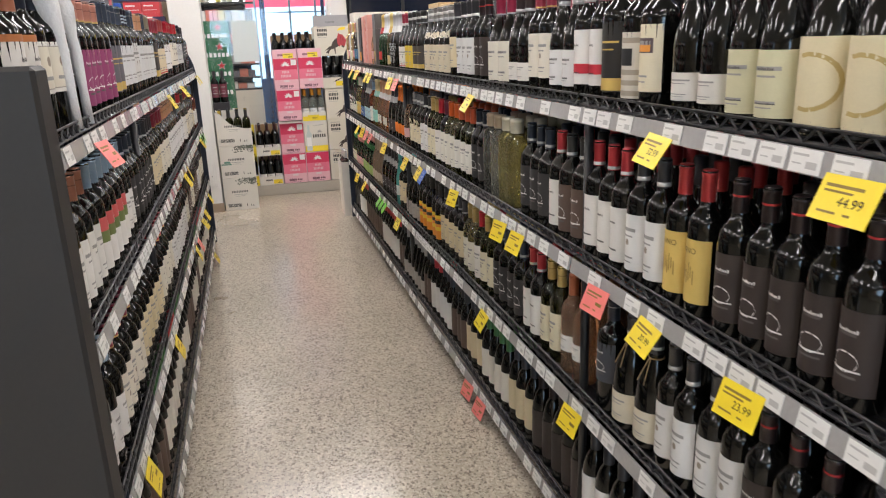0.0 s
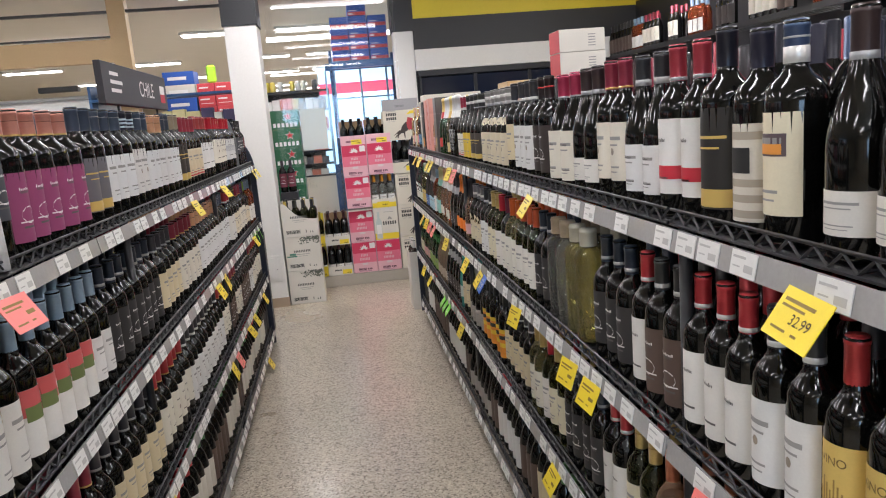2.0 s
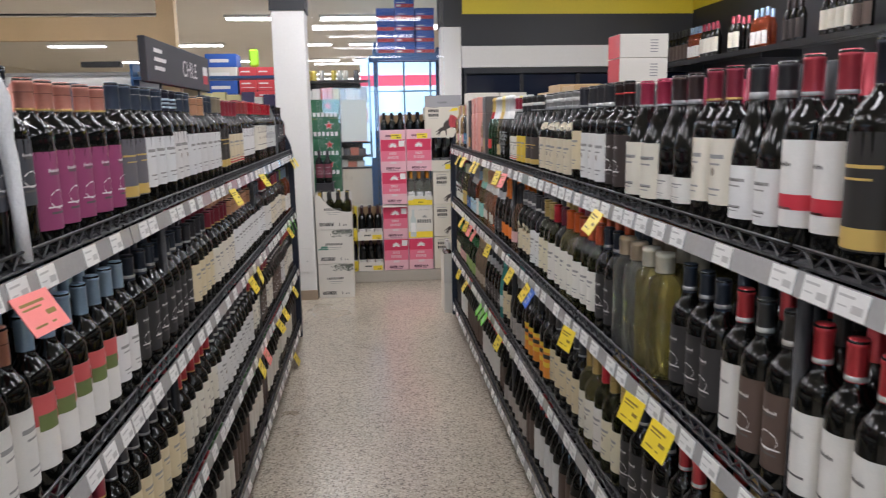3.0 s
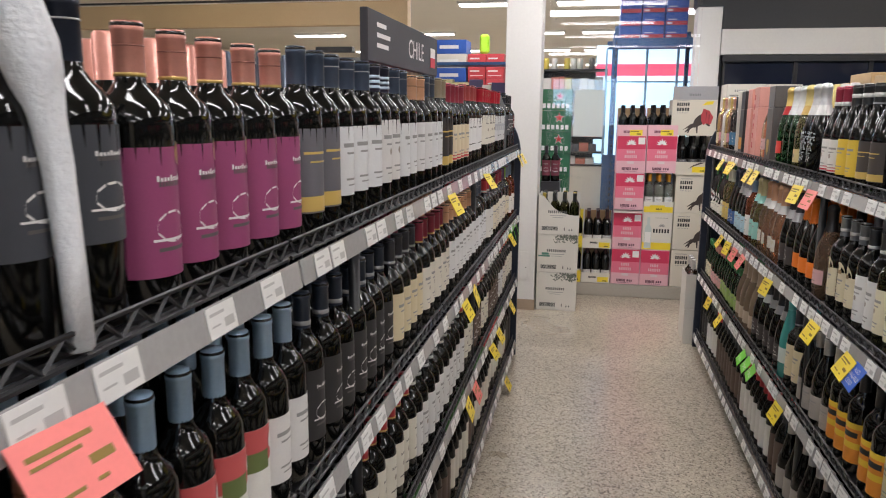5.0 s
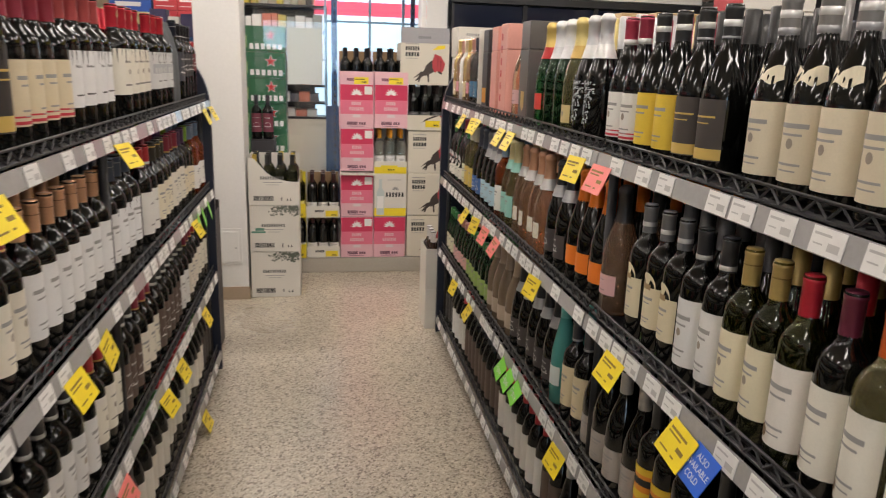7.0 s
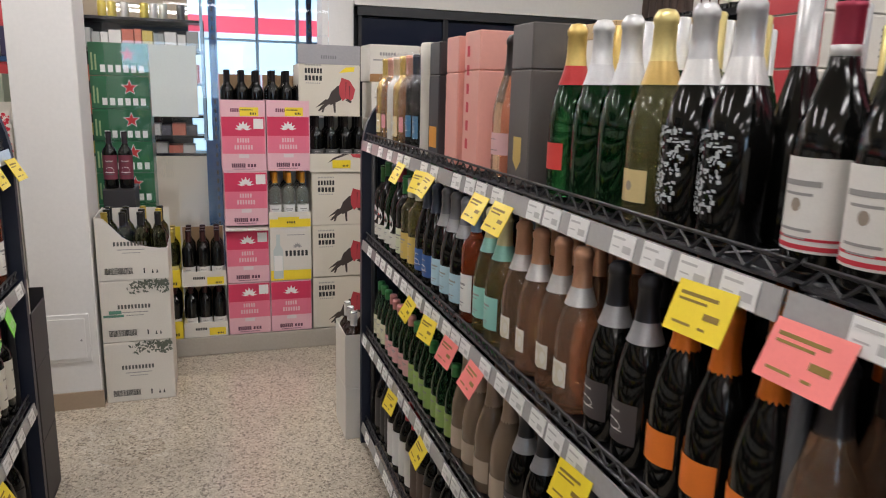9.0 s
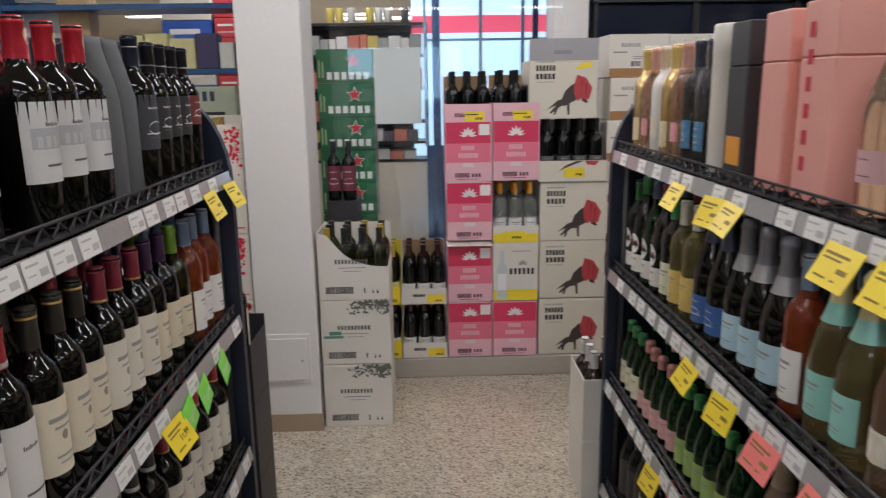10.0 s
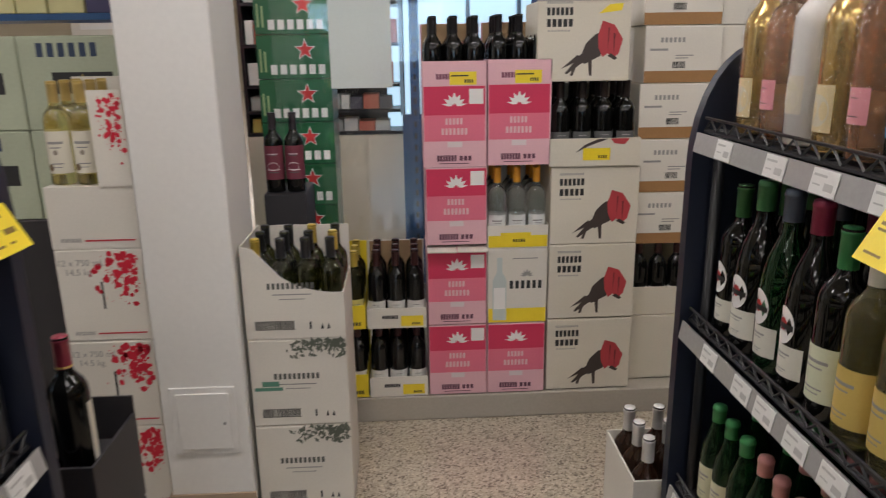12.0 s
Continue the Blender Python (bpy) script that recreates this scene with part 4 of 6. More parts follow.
    "goldrim": ("bdx", "dark", (0.055, 0.05, 0.04), (0.70, 0.63, 0.48), 0.045, 0.165, 74, "crest lines", "dark wine bottle, olive top with a gold rim"),
    "purplecap": ("bdx", "dark", (0.075, 0.035, 0.10), (0.68, 0.60, 0.44), 0.045, 0.15, 74, "lines crest", "dark wine bottle, purple top and buff label"),
    "limecap": ("bdx", "olive", (0.22, 0.42, 0.05), (0.70, 0.62, 0.44), 0.045, 0.14, 74, "lines", "green wine bottle with a lime green top"),
    "discorange": ("bdx", "straw", (0.72, 0.14, 0.03), (0.72, 0.69, 0.60), 0.03, 0.165, 72, "lines disc", "white wine bottle, orange top and dark seal"),
    "discdark": ("bdx", "dark", (0.18, 0.03, 0.06), (0.72, 0.69, 0.60), 0.03, 0.165, 72, "lines disc", "dark wine bottle, maroon top and dark seal"),
    "arch": ("bdx", "dark", (0.20, 0.20, 0.21), (0.66, 0.58, 0.40), 0.05, 0.14, 62, "arch lines", "dark wine bottle with an arched cream label"),
    "redslim": ("bdx", "dark", (0.40, 0.03, 0.06), (0.55, 0.04, 0.03), 0.09, 0.15, 50, "wword", "slim dark bottle, red top and red label"),
    "vermdark": ("verm", "dark", (0.05, 0.17, 0.06), (0.70, 0.68, 0.60), 0.03, 0.085, 58, "lines oval", "large dark vermouth bottle with an oval label"),
    "vermgreen": ("verm", "green", (0.09, 0.11, 0.15), (0.70, 0.68, 0.60), 0.03, 0.085, 58, "lines oval", "large green vermouth bottle with an oval label"),
    "vermred": ("verm", "dark", (0.28, 0.03, 0.07), (0.70, 0.68, 0.60), 0.03, 0.085, 58, "lines oval", "large dark vermouth bottle with a red top"),
    "meadow": ("bdx", "dark", (0.05, 0.24, 0.08), (0.66, 0.68, 0.50), 0.03, 0.12, 74, "lines", "dark bottle, green top and pale meadow label"),
    "bluelab": ("champ", "dark", (0.05, 0.06, 0.09), (0.05, 0.13, 0.36), 0.03, 0.10, 62, "wword", "dark sparkling bottle with a deep blue label"),
    "greenlab": ("small", "green", (0.05, 0.24, 0.07), (0.34, 0.50, 0.14), 0.02, 0.09, 76, "lines", "small green glass bottle with a lime label"),
    "uko": ("bdx", "dark", (0.06, 0.02, 0.02), (0.70, 0.68, 0.64), 0.04, 0.10, 70, "word", "dark wine bottle with a white label"),
    "finca": ("bdx", "dark", (0.02, 0.018, 0.02), (0.12, 0.02, 0.05), 0.06, 0.13, 60, "wword", "dark wine bottle with a maroon label"),
    "capote": ("bdx", "dark", (0.03, 0.022, 0.02), (0.12, 0.12, 0.12), 0.06, 0.115, 70, "wword", "dark wine bottle with a grey label"),
    "stella": ("bdx", "clear", (0.78, 0.36, 0.04), (0.74, 0.74, 0.72), 0.03, 0.115, 62, "lines", "clear wine bottle with an orange top"),
    "stone": ("bdx", "olive", (0.03, 0.03, 0.03), (0.7, 0.7, 0.62), 0.03, 0.11, 66, "lines", "green white-wine bottle with a dark top"),
    "yellowtop": ("bdx", "olive", (0.62, 0.45, 0.08), (0.7, 0.6, 0.2), 0.03, 0.11, 66, "lines", "green wine bottle with a yellow top"),
}


PALE, STEEL, GOLD, RED = (0.70, 0.69, 0.67), (0.42, 0.42, 0.43), (0.62, 0.42, 0.13), (0.50, 0.04, 0.04)
# Rings on a capsule: how far up it, how tall, colour.
RINGS = {
    "redwhite": ((0.04, 0.008, PALE),), "brownlab": ((0.1, 0.009, PALE),), "blackslim": ((0.12, 0.008, STEEL),), "white2": ((0.06, 0.009, PALE),),
    "nike": ((0.08, 0.012, STEEL),), "scene": ((0.0, 0.022, PALE), (0.75, 0.003, STEEL)), "redtopwhite": ((0.02, 0.006, STEEL),), "whitelow": ((0.0, 0.01, STEEL),),
    "burcream": ((0.12, 0.01, STEEL), (0.6, 0.012, PALE)), "burwhite": ((0.05, 0.012, PALE),), "buryellow": ((0.5, 0.012, PALE),), "burblack": ((0.5, 0.012, PALE), (0.1, 0.004, STEEL)),
    "goldrim": ((0.93, 0.004, GOLD),), "masi": ((0.62, 0.004, RED),), "bigwhite": ((0.0, 0.005, STEEL),), "purple": ((0.72, 0.0016, (0.22, 0.08, 0.06)), (0.0, 0.004, GOLD)),
    "alta": ((0.74, 0.0018, (0.16, 0.05, 0.03)),), "octa": ((0.78, 0.0018, STEEL),), "slate": ((0.78, 0.0018, STEEL),), "plainwhite": ((0.8, 0.0016, STEEL),),
    "crestwhite": ((0.16, 0.006, (0.45, 0.55, 0.66)), (0.4, 0.006, (0.45, 0.55, 0.66)), (0.64, 0.006, (0.45, 0.55, 0.66))), "arch": ((0.3, 0.01, PALE),), "redslim": ((0.0, 0.014, PALE),),
    "mcream": ((0.03, 0.004, GOLD),), "castle": ((0.03, 0.004, PALE),), "redtop": ((0.03, 0.004, GOLD),), "twine": ((0.3, 0.008, PALE),), "cablack": ((0.3, 0.002, STEEL),), "camaroon": ((0.3, 0.002, STEEL),),
    "copperwhite": ((0.7, 0.002, (0.3, 0.14, 0.07)),), "copperfruit": ((0.7, 0.002, (0.2, 0.09, 0.06)),), "goldcap": ((0.7, 0.002, (0.3, 0.2, 0.06)),), "buff": ((0.06, 0.006, STEEL),),
}
# Collars of sparkling bottles, at the foot of the foil.
COLLARS = {"rosebig": PALE, "champgold": RED, "silverwhite": PALE, "mint": (0.30, 0.60, 0.52), "paleblue": STEEL, "champsilver": (0.66, 0.66, 0.67), "champstraw": GOLD, "darkchamp": STEEL}


def extras(key):
    """Small rings, collars, neck papers and seals that sit on a bottle: (name, mesh)."""
    shape, cap = D[key][0], D[key][2]
    prof, r, cz, cr, top = SHAPES[shape]
    out = []
    for f, tall, colour in RINGS.get(key, ()):
        z = cz + f * (top - cz - 0.014)
        out.append(("capsule_ring", to_mesh("capsule_ring", lathe([(cr + 0.0002, z), (cr + 0.0006, z + 0.0003), (cr + 0.0006, z + tall - 0.0003), (cr + 0.0002, z + tall)], 16), foil(colour), True)))
    if key in COLLARS:
        out.append(("collar", to_mesh("collar", lathe([(0.0310, 0.208), (0.0272, 0.219), (0.0226, 0.235), (0.0208, 0.243)], 18), foil(COLLARS[key]), True)))
    if key in ("montes", "mgrey"):
        out.append(("gold_seal", to_mesh("gold_seal", add_disc(bmesh.new(), cr + 0.0006, cz + 0.034, 0.010, 22, 1.1), foil((0.66, 0.50, 0.24)))))
    if key == "burcream":
        b = bmesh.new()
        lo = [b.verts.new((0.0362 * math.cos(radians(a)), 0.0362 * math.sin(radians(a)), 0.170 + 0.004 * math.cos(radians(a * 6)))) for a in range(-60, 61, 10)]
        hi = [b.verts.new((0.0302 * math.cos(radians(a)), 0.0302 * math.sin(radians(a)), 0.192 - 0.004 * math.cos(radians(a * 4)))) for a in range(-60, 61, 10)]
        for i in range(12):
            b.faces.new((lo[i], lo[i + 1], hi[i + 1], hi[i]))
        out.append(("neck_label", to_mesh("neck_label", b, paper((0.70, 0.62, 0.46)), True)))
    if key == "twine":
        b = bmesh.new()
        for i in range(16):
            a0, a1 = 2 * math.pi * i / 16, 2 * math.pi * (i + 1) / 16
            add_rod(b, (0.0185 * math.cos(a0), 0.0185 * math.sin(a0), 0.229), (0.0185 * math.cos(a1), 0.0185 * math.sin(a1), 0.229), 0.0016, 5)
        add_rod(b, (0.0185, 0.002, 0.229), (0.043, 0.012, 0.168), 0.0013, 5)
        add_rod(b, (0.0185, -0.002, 0.229), (0.043, -0.013, 0.172), 0.0013, 5)
        out.append(("twine", to_mesh("twine", b, worn("jute_twine", (0.36, 0.24, 0.12), 0.85))))
    return out


def bottle_meshes(key):
    if key not in MESHES:
        shape, gl, cap, lab, z0, z1, half, style, words = D[key]
        prof, r, cz, cr, top = SHAPES[shape]
        body = to_mesh("wine_bottle", lathe(prof, 20), GLASS[gl], True)
        if cr == 0.0:
            cp = [(rr + 0.0012, z) for rr, z in prof if cz <= z < 0.31]
            cp = [(0.0232, cz - 0.008)] + cp + [(0.013, 0.318), (0, 0.3205)]
        else:
            cp = [(cr, cz), (cr, top - 0.012), (cr + 0.0009, top - 0.011), (cr + 0.0009, top - 0.006), (cr, top - 0.005), (cr - 0.001, top), (0, top)]
        capm = to_mesh("capsule", lathe(cp, 16), foil(cap), True)
        labm, prints = None, []
        if lab:
            if "frost" not in style:
                labm = to_mesh("label", add_wrap(bmesh.new(), r + 0.0004, z0, z1, -half, half, 12), paper(lab), True)
            prints = [to_mesh("print", b, m, True) for b, m in print_pieces(style, r + 0.0002, z0, z1, half)]
        MESHES[key] = (body, capm, labm, prints, words, r, extras(key))
    return MESHES[key]


def bottle(key, x, y, z, turn, where, tip=0.0):
    body, capm, labm, prints, words, r, more = bottle_meshes(key)
    ob = linked(KIND.get(D[key][0], "wine_bottle"), body, None, pose(x, y, z, 0, 0, turn))
    linked("capsule", capm, ob)
    if labm:
        lb = linked("label", labm, ob)
    for p in prints:
        linked("print", p, lb if labm else ob)
    for name, me in more:
        linked(name, me, ob)
    return tagged(ob, words + ", " + where, "bottle", "wine bottles, " + where)


STOCK = {}


def stock_profile(key):
    """A coarse outline of a bottle for the packed rows behind."""
    if key not in STOCK:
        shape, gl, cap = D[key][:3]
        prof, r, cz, cr, top = SHAPES[shape]
        rr = max(cr, 0.016)
        STOCK[key] = [(r, 0), (r, prof[3][1]), (r * 0.72, prof[3][1] + 0.035), (rr, cz), (rr, top - 0.003), (rr * 0.8, top)]
    return STOCK[key]


class Packed:
    """Many bottles behind the front row, joined into one mesh."""
    def __init__(self):
        self.v, self.f, self.m, self.mats = [], [], [], []

    def slot(self, mat):
        if mat not in self.mats:
            self.mats.append(mat)
        return self.mats.index(mat)

    def add(self, key, x, y, z, n=9, face=None):
        prof = stock_profile(key)
        b = len(self.v)
        for r, h in prof:
            self.v += [(x + r * math.cos(2 * math.pi * i / n), y + r * math.sin(2 * math.pi * i / n), z + h) for i in range(n)]
        sb, sc = self.slot(GLASS[D[key][1]]), self.slot(foil(D[key][2]))
        for k in range(len(prof) - 1):
            for i in range(n):
                j = (i + 1) % n
                self.f.append((b + k * n + i, b + k * n + j, b + (k + 1) * n + j, b + (k + 1) * n + i))
                self.m.append(sc if k >= 3 else sb)
        self.f.append(tuple(b + (len(prof) - 1) * n + i for i in range(n)))
        self.m.append(sc)
        if face is not None and D[key][3]:
            r, z0, z1, half, s = prof[0][0] + 0.0012, D[key][4], D[key][5], D[key][6], self.slot(paper(D[key][3]))
            q = len(self.v)
            for i in range(9):
                a = radians(face - half + half * i / 4)
                self.v += [(x + r * math.cos(a), y + r * math.sin(a), z + z0), (x + r * math.cos(a), y + r * math.sin(a), z + z1)]
            for i in range(8):
                self.f.append((q + 2 * i, q + 2 * i + 2, q + 2 * i + 3, q + 2 * i + 1))
                self.m.append(s)

    def done(self, label):
        me = bpy.data.meshes.new("packed_bottles")
        me.from_pydata(self.v, [], self.f)
        for mt in self.mats:
            me.materials.append(mt)
        me.polygons.foreach_set("material_index", self.m)
        me.shade_smooth()
        return tagged(new("packed_bottles", me), label, "bottles", kind="stuff")


def fill_shelf(x_face, sign, level, runs, y0, y1, rows, seed, spare, where, joined=False):
    """Front row of single bottles in runs of one wine (name, count, optional start), then the packed rows behind."""
    rng = random.Random(seed)
    z = LEVELS[level]
    packed = Packed()
    y, queue = y0, list(runs)
    while y < y1 - 0.06:
        if queue:
            run = queue.pop(0)
            if len(run) > 2:
                y = max(y, run[2])
            key, count = run[0], run[1]
            if key == "gap":
                y += count
                continue
        else:
            key, count = rng.choice(spare), rng.choice((2, 3, 3, 4, 5))
        limit = min([q[2] for q in queue if len(q) > 2] + [y1])
        pad = bool(queue) and len(queue[0]) > 2
        r = bottle_meshes(key)[5]
        placed = 0
        while placed < count or pad:
            step = 2 * r + rng.uniform(0.003, 0.007)
            yc = y + step / 2
            if yc + r > limit:
                if limit == y1:
                    y = y1
                break
            jit = rng.uniform(-0.004, 0.004)
            if joined:
                packed.add(key, x_face - sign * (0.018 + r) + jit, yc, z, 12, 0 if sign > 0 else 180)
            else:
                bottle(key, x_face - sign * (0.018 + r) + jit, yc, z, (0 if sign > 0 else 180) + rng.uniform(-9, 9), where)
            for k in range(1, rows):
                if k < 2 and rng.random() < 0.08:
                    continue
                packed.add(key, x_face - sign * (0.018 + r + k * 0.088) + rng.uniform(-0.004, 0.004), yc + rng.uniform(-0.004, 0.004), z)
            y += step
            placed += 1
    packed.done("packed rows of wine bottles standing behind the front row")


WHERE = ("top shelf", "second shelf", "third shelf", "bottom shelf")
fill_shelf(LEFT_X, 1, 0, [("mcream", 1, 1.22), ("picnic", 2), ("alta", 2, 1.46), ("octa", 2, 1.64), ("slate", 1, 1.85), ("slate", 1), ("purple", 5, 2.04), ("greygold", 2, 2.49), ("plainwhite", 3), ("crestwhite", 2), ("plainwhite", 2), ("copperwhite", 2), ("plainwhite", 2),
    ("blackgold", 2), ("creamred", 4), ("whiteorange", 4), ("plumdark", 3), ("castle", 2), ("montes", 5, 4.53), ("mgrey", 3, 4.965), ("gap", 0.155), ("slate", 1), ("cablack", 3), ("camaroon", 3)], 1.21, 5.862, 6, 11, ("plainwhite", "creamred", "plumdark", "mcream"), WHERE[0])
fill_shelf(LEFT_X, 1, 1, [("redtop", 3, 1.22), ("copperfruit", 6, 1.46), ("fruit", 5), ("bluecap", 2), ("blackslim", 7), ("buff", 4), ("redtop", 5), ("copperwhite", 8), ("plainwhite", 4), ("redtop", 3), ("buff", 5), ("redwhite", 2, 4.72), ("goldrim", 3, 4.88), ("redtop", 3), ("purplecap", 2), ("limecap", 1), ("coral", 3, 5.59)], 1.21, 5.84, 5, 12, ("copperfruit", "redtop", "buff", "blackslim", "copperwhite"), WHERE[1])
fill_shelf(LEFT_X, 1, 2, [("buff", 3, 1.22), ("bluecap", 5), ("redtop", 5), ("buff", 7), ("mcream", 6), ("white2", 6)], 1.21, 5.84, 4, 13, ("buff", "redtop", "castle", "white2", "mcream", "copperwhite", "brownlab"), WHERE[2])
fill_shelf(LEFT_X, 1, 3, [], 1.21, 5.84, 3, 14, ("buff", "brownlab", "redwhite", "brownlab", "blackslim", "castle", "greencap"), WHERE[3], True)
RX = RIGHT_X
fill_shelf(RX, -1, 0, [("masi", 3, 0.4), ("brownlab", 2), ("crescent", 2, 0.81), ("villa", 2), ("whitelow", 2), ("scene", 1, 1.40), ("stripe", 1), ("goldswirl", 1), ("redtopwhite", 2), ("nike", 2), ("redtop", 2), ("whitelow", 2), ("bigwhite", 2, 2.34), ("masi", 2), ("white2", 3), ("buff", 2), ("burcream", 6, 3.04), ("burblack", 2, 3.56), ("buryellow", 2), ("burwhite", 3),
    ("silverwhite", 2, 4.15), ("champstraw", 1), ("champsilver", 2), ("champgold", 1)], 0.25, 4.74, 6, 21, ("burcream", "burwhite", "burblack"), WHERE[0])
fill_shelf(RX, -1, 1, [("masi", 2, 0.4), ("redwhite", 2), ("masi", 5, 0.78), ("yellow", 2, 1.2), ("white2", 2), ("redwhite", 3), ("brownlab", 2), ("redwhite", 1), ("blackslim", 3), ("tallstraw", 2, 2.28), ("tallclear", 2), ("blackslim", 2), ("white3", 3), ("greencap", 1), ("white3", 1), ("discorange", 2, 3.0), ("discdark", 1), ("strawred", 1), ("goldcap", 2), ("white2", 2), ("arch", 4),
    ("pinkblack", 1, 3.94), ("orange", 3), ("darkchamp", 2), ("rosebig", 4, 4.53), ("mint", 2), ("coral", 1), ("paleblue", 3), ("bluelab", 2), ("amber", 2), ("meadow", 1), ("vermred", 1), ("vermgreen", 1), ("vermdark", 1), ("martwhite", 1), ("redslim", 1)], 0.25, 6.26, 5, 22, ("redwhite", "white2", "martwhite"), WHERE[1])
fill_shelf(RX, -1, 2, [("twine", 3, 0.5), ("masi", 3), ("white2", 4), ("twine", 2, 1.36), ("slate", 2), ("rose", 2, 1.73), ("goldcap", 2), ("redwhite", 2), ("blackslim", 4), ("goldcap", 2), ("strawred", 1), ("straw", 2), ("buff", 5), ("orangelab", 2), ("blackslim", 4), ("redtop", 3), ("orangelab", 3, 3.5), ("silverdark", 4), ("buff", 1), ("teal", 1, 4.28), ("darkchamp", 4), ("taupe", 4, 4.84), ("greenlab", 7), ("greenpink", 5), ("greenjuice", 5)], 0.3, 6.26, 4, 23, ("greenjuice", "greenpink"), WHERE[2])
fill_shelf(RX, -1, 3, [], 0.3, 6.26, 3, 24, ("white2", "brownlab", "buff", "redwhite", "brownlab", "blackslim", "silverdark", "masi", "greencap"), WHERE[3], True)

# Packed stock on the far halves of both gondolas' top shelves.
for xf, sg, a, b, seed in ((LEFT_X - 0.92, -1, LEFT0 + 0.05, 5.84, 5), (RX + 0.92, 1, 0.3, 4.4, 6)):
    rng, pk = random.Random(seed), Packed()
    y = a
    while y < b - 0.1:
        key = rng.choice(("redtop", "castle", "copperwhite", "masi", "plainwhite", "mcream"))
        for i in range(rng.choice((3, 4, 5))):
            for k in range(4):
                pk.add(key, xf - sg * (0.055 + k * 0.088), y + 0.04, LEVELS[0])
            y += 0.085
    pk.done("packed wine bottles on the far side of the shelving")

# Hanging sale cards.
Y, P = TAGY, TAGP
for y, lv, mt, tx in ((1.84, 0, P, ""), (3.52, 0, Y, ""), (4.28, 0, Y, ""), (5.62, 0, Y, ""), (5.80, 0, Y, ""), (3.79, 1, Y, ""), (4.0, 1, Y, ""), (5.24, 1, Y, "11.99"), (1.75, 2, Y, ""), (2.6, 2, Y, ""), (4.05, 2, P, ""), (3.88, 2, Y, ""), (4.55, 2, Y, ""), (4.8, 2, Y, ""), (5.35, 2, Y, ""), (5.22, 3, Y, "")):
    hang_card(LEFT_X, 1, y, lv, mt, text=tx, lean=0.5 - (y * 7 % 1), label="coral sale card hanging from the shelf rail" if mt is P else "yellow sale card hanging from the shelf rail")
for y in (5.33, 5.44, 5.6):
    hang_card(LEFT_X, 1, y, 1, TAGG, 0.10, 0.06, "Organic", 0.8, "lime green organic card hanging from the shelf rail", 0.026)
for y, lv, mt, tx in ((1.295, 0, Y, "32.99"), (0.80, 0, Y, "44.99"), (2.58, 0, Y, ""), (3.95, 0, P, ""), (4.12, 0, Y, ""), (4.78, 0, Y, ""), (4.91, 0, Y, ""), (5.3, 0, Y, ""), (5.4, 0, Y, ""), (5.62, 0, Y, ""), (1.543, 1, P, ""), (1.296, 1, Y, "20.99"), (0.985, 1, Y, "23.99"), (2.11, 1, Y, ""), (2.275, 1, Y, ""), (2.85, 1, Y, ""), (3.45, 1, Y, ""),
        (3.78, 1, Y, ""), (4.41, 1, Y, ""), (4.9, 1, P, ""), (5.09, 1, P, ""), (5.28, 1, Y, ""), (5.47, 1, Y, ""), (1.68, 2, Y, ""), (2.467, 2, Y, ""), (4.09, 2, Y, ""), (5.32, 2, Y, ""), (5.7, 2, Y, ""), (2.54, 3, P, ""), (2.71, 3, P, "")):
    hang_card(RX, -1, y, lv, mt, text=tx, lean=(y * 7 % 1) - 0.5, label="coral sale card hanging from the shelf rail" if mt is P else "yellow sale card hanging from the shelf rail")
for y in (4.5, 4.6, 4.7):
    hang_card(RX, -1, y, 2, TAGG, 0.10, 0.06, "Organic", -0.6, "lime green organic card hanging from the shelf rail", 0.026)
hang_card(RX, -1, 3.37, 1, TAGB, 0.085, 0.07, "ALSO|AVAILABLE|COLD", -0.3, "blue card hanging from the shelf rail", 0.016)


# ---- cartons and displays at the end of the aisle ----
def carton(name, x0, y0, z0, w, d, h, material, label, category="carton", group=""):
    """A closed carton whose printed front faces -y; the top flaps meet in a seam."""
    bm = box(0, 0, 0, w, d, h - 0.003, 0.003)
    add_box(bm, 0.002, 0.002, h - 0.004, w - 0.002, d / 2 - 0.001, h)
    add_box(bm, 0.002, d / 2 + 0.001, h - 0.004, w - 0.002, d - 0.002, h)
    ob = part(name, bm, material)
    ob.matrix_basis = Matrix.Translation((x0, y0, z0))
    return tagged(ob, label, category, group)


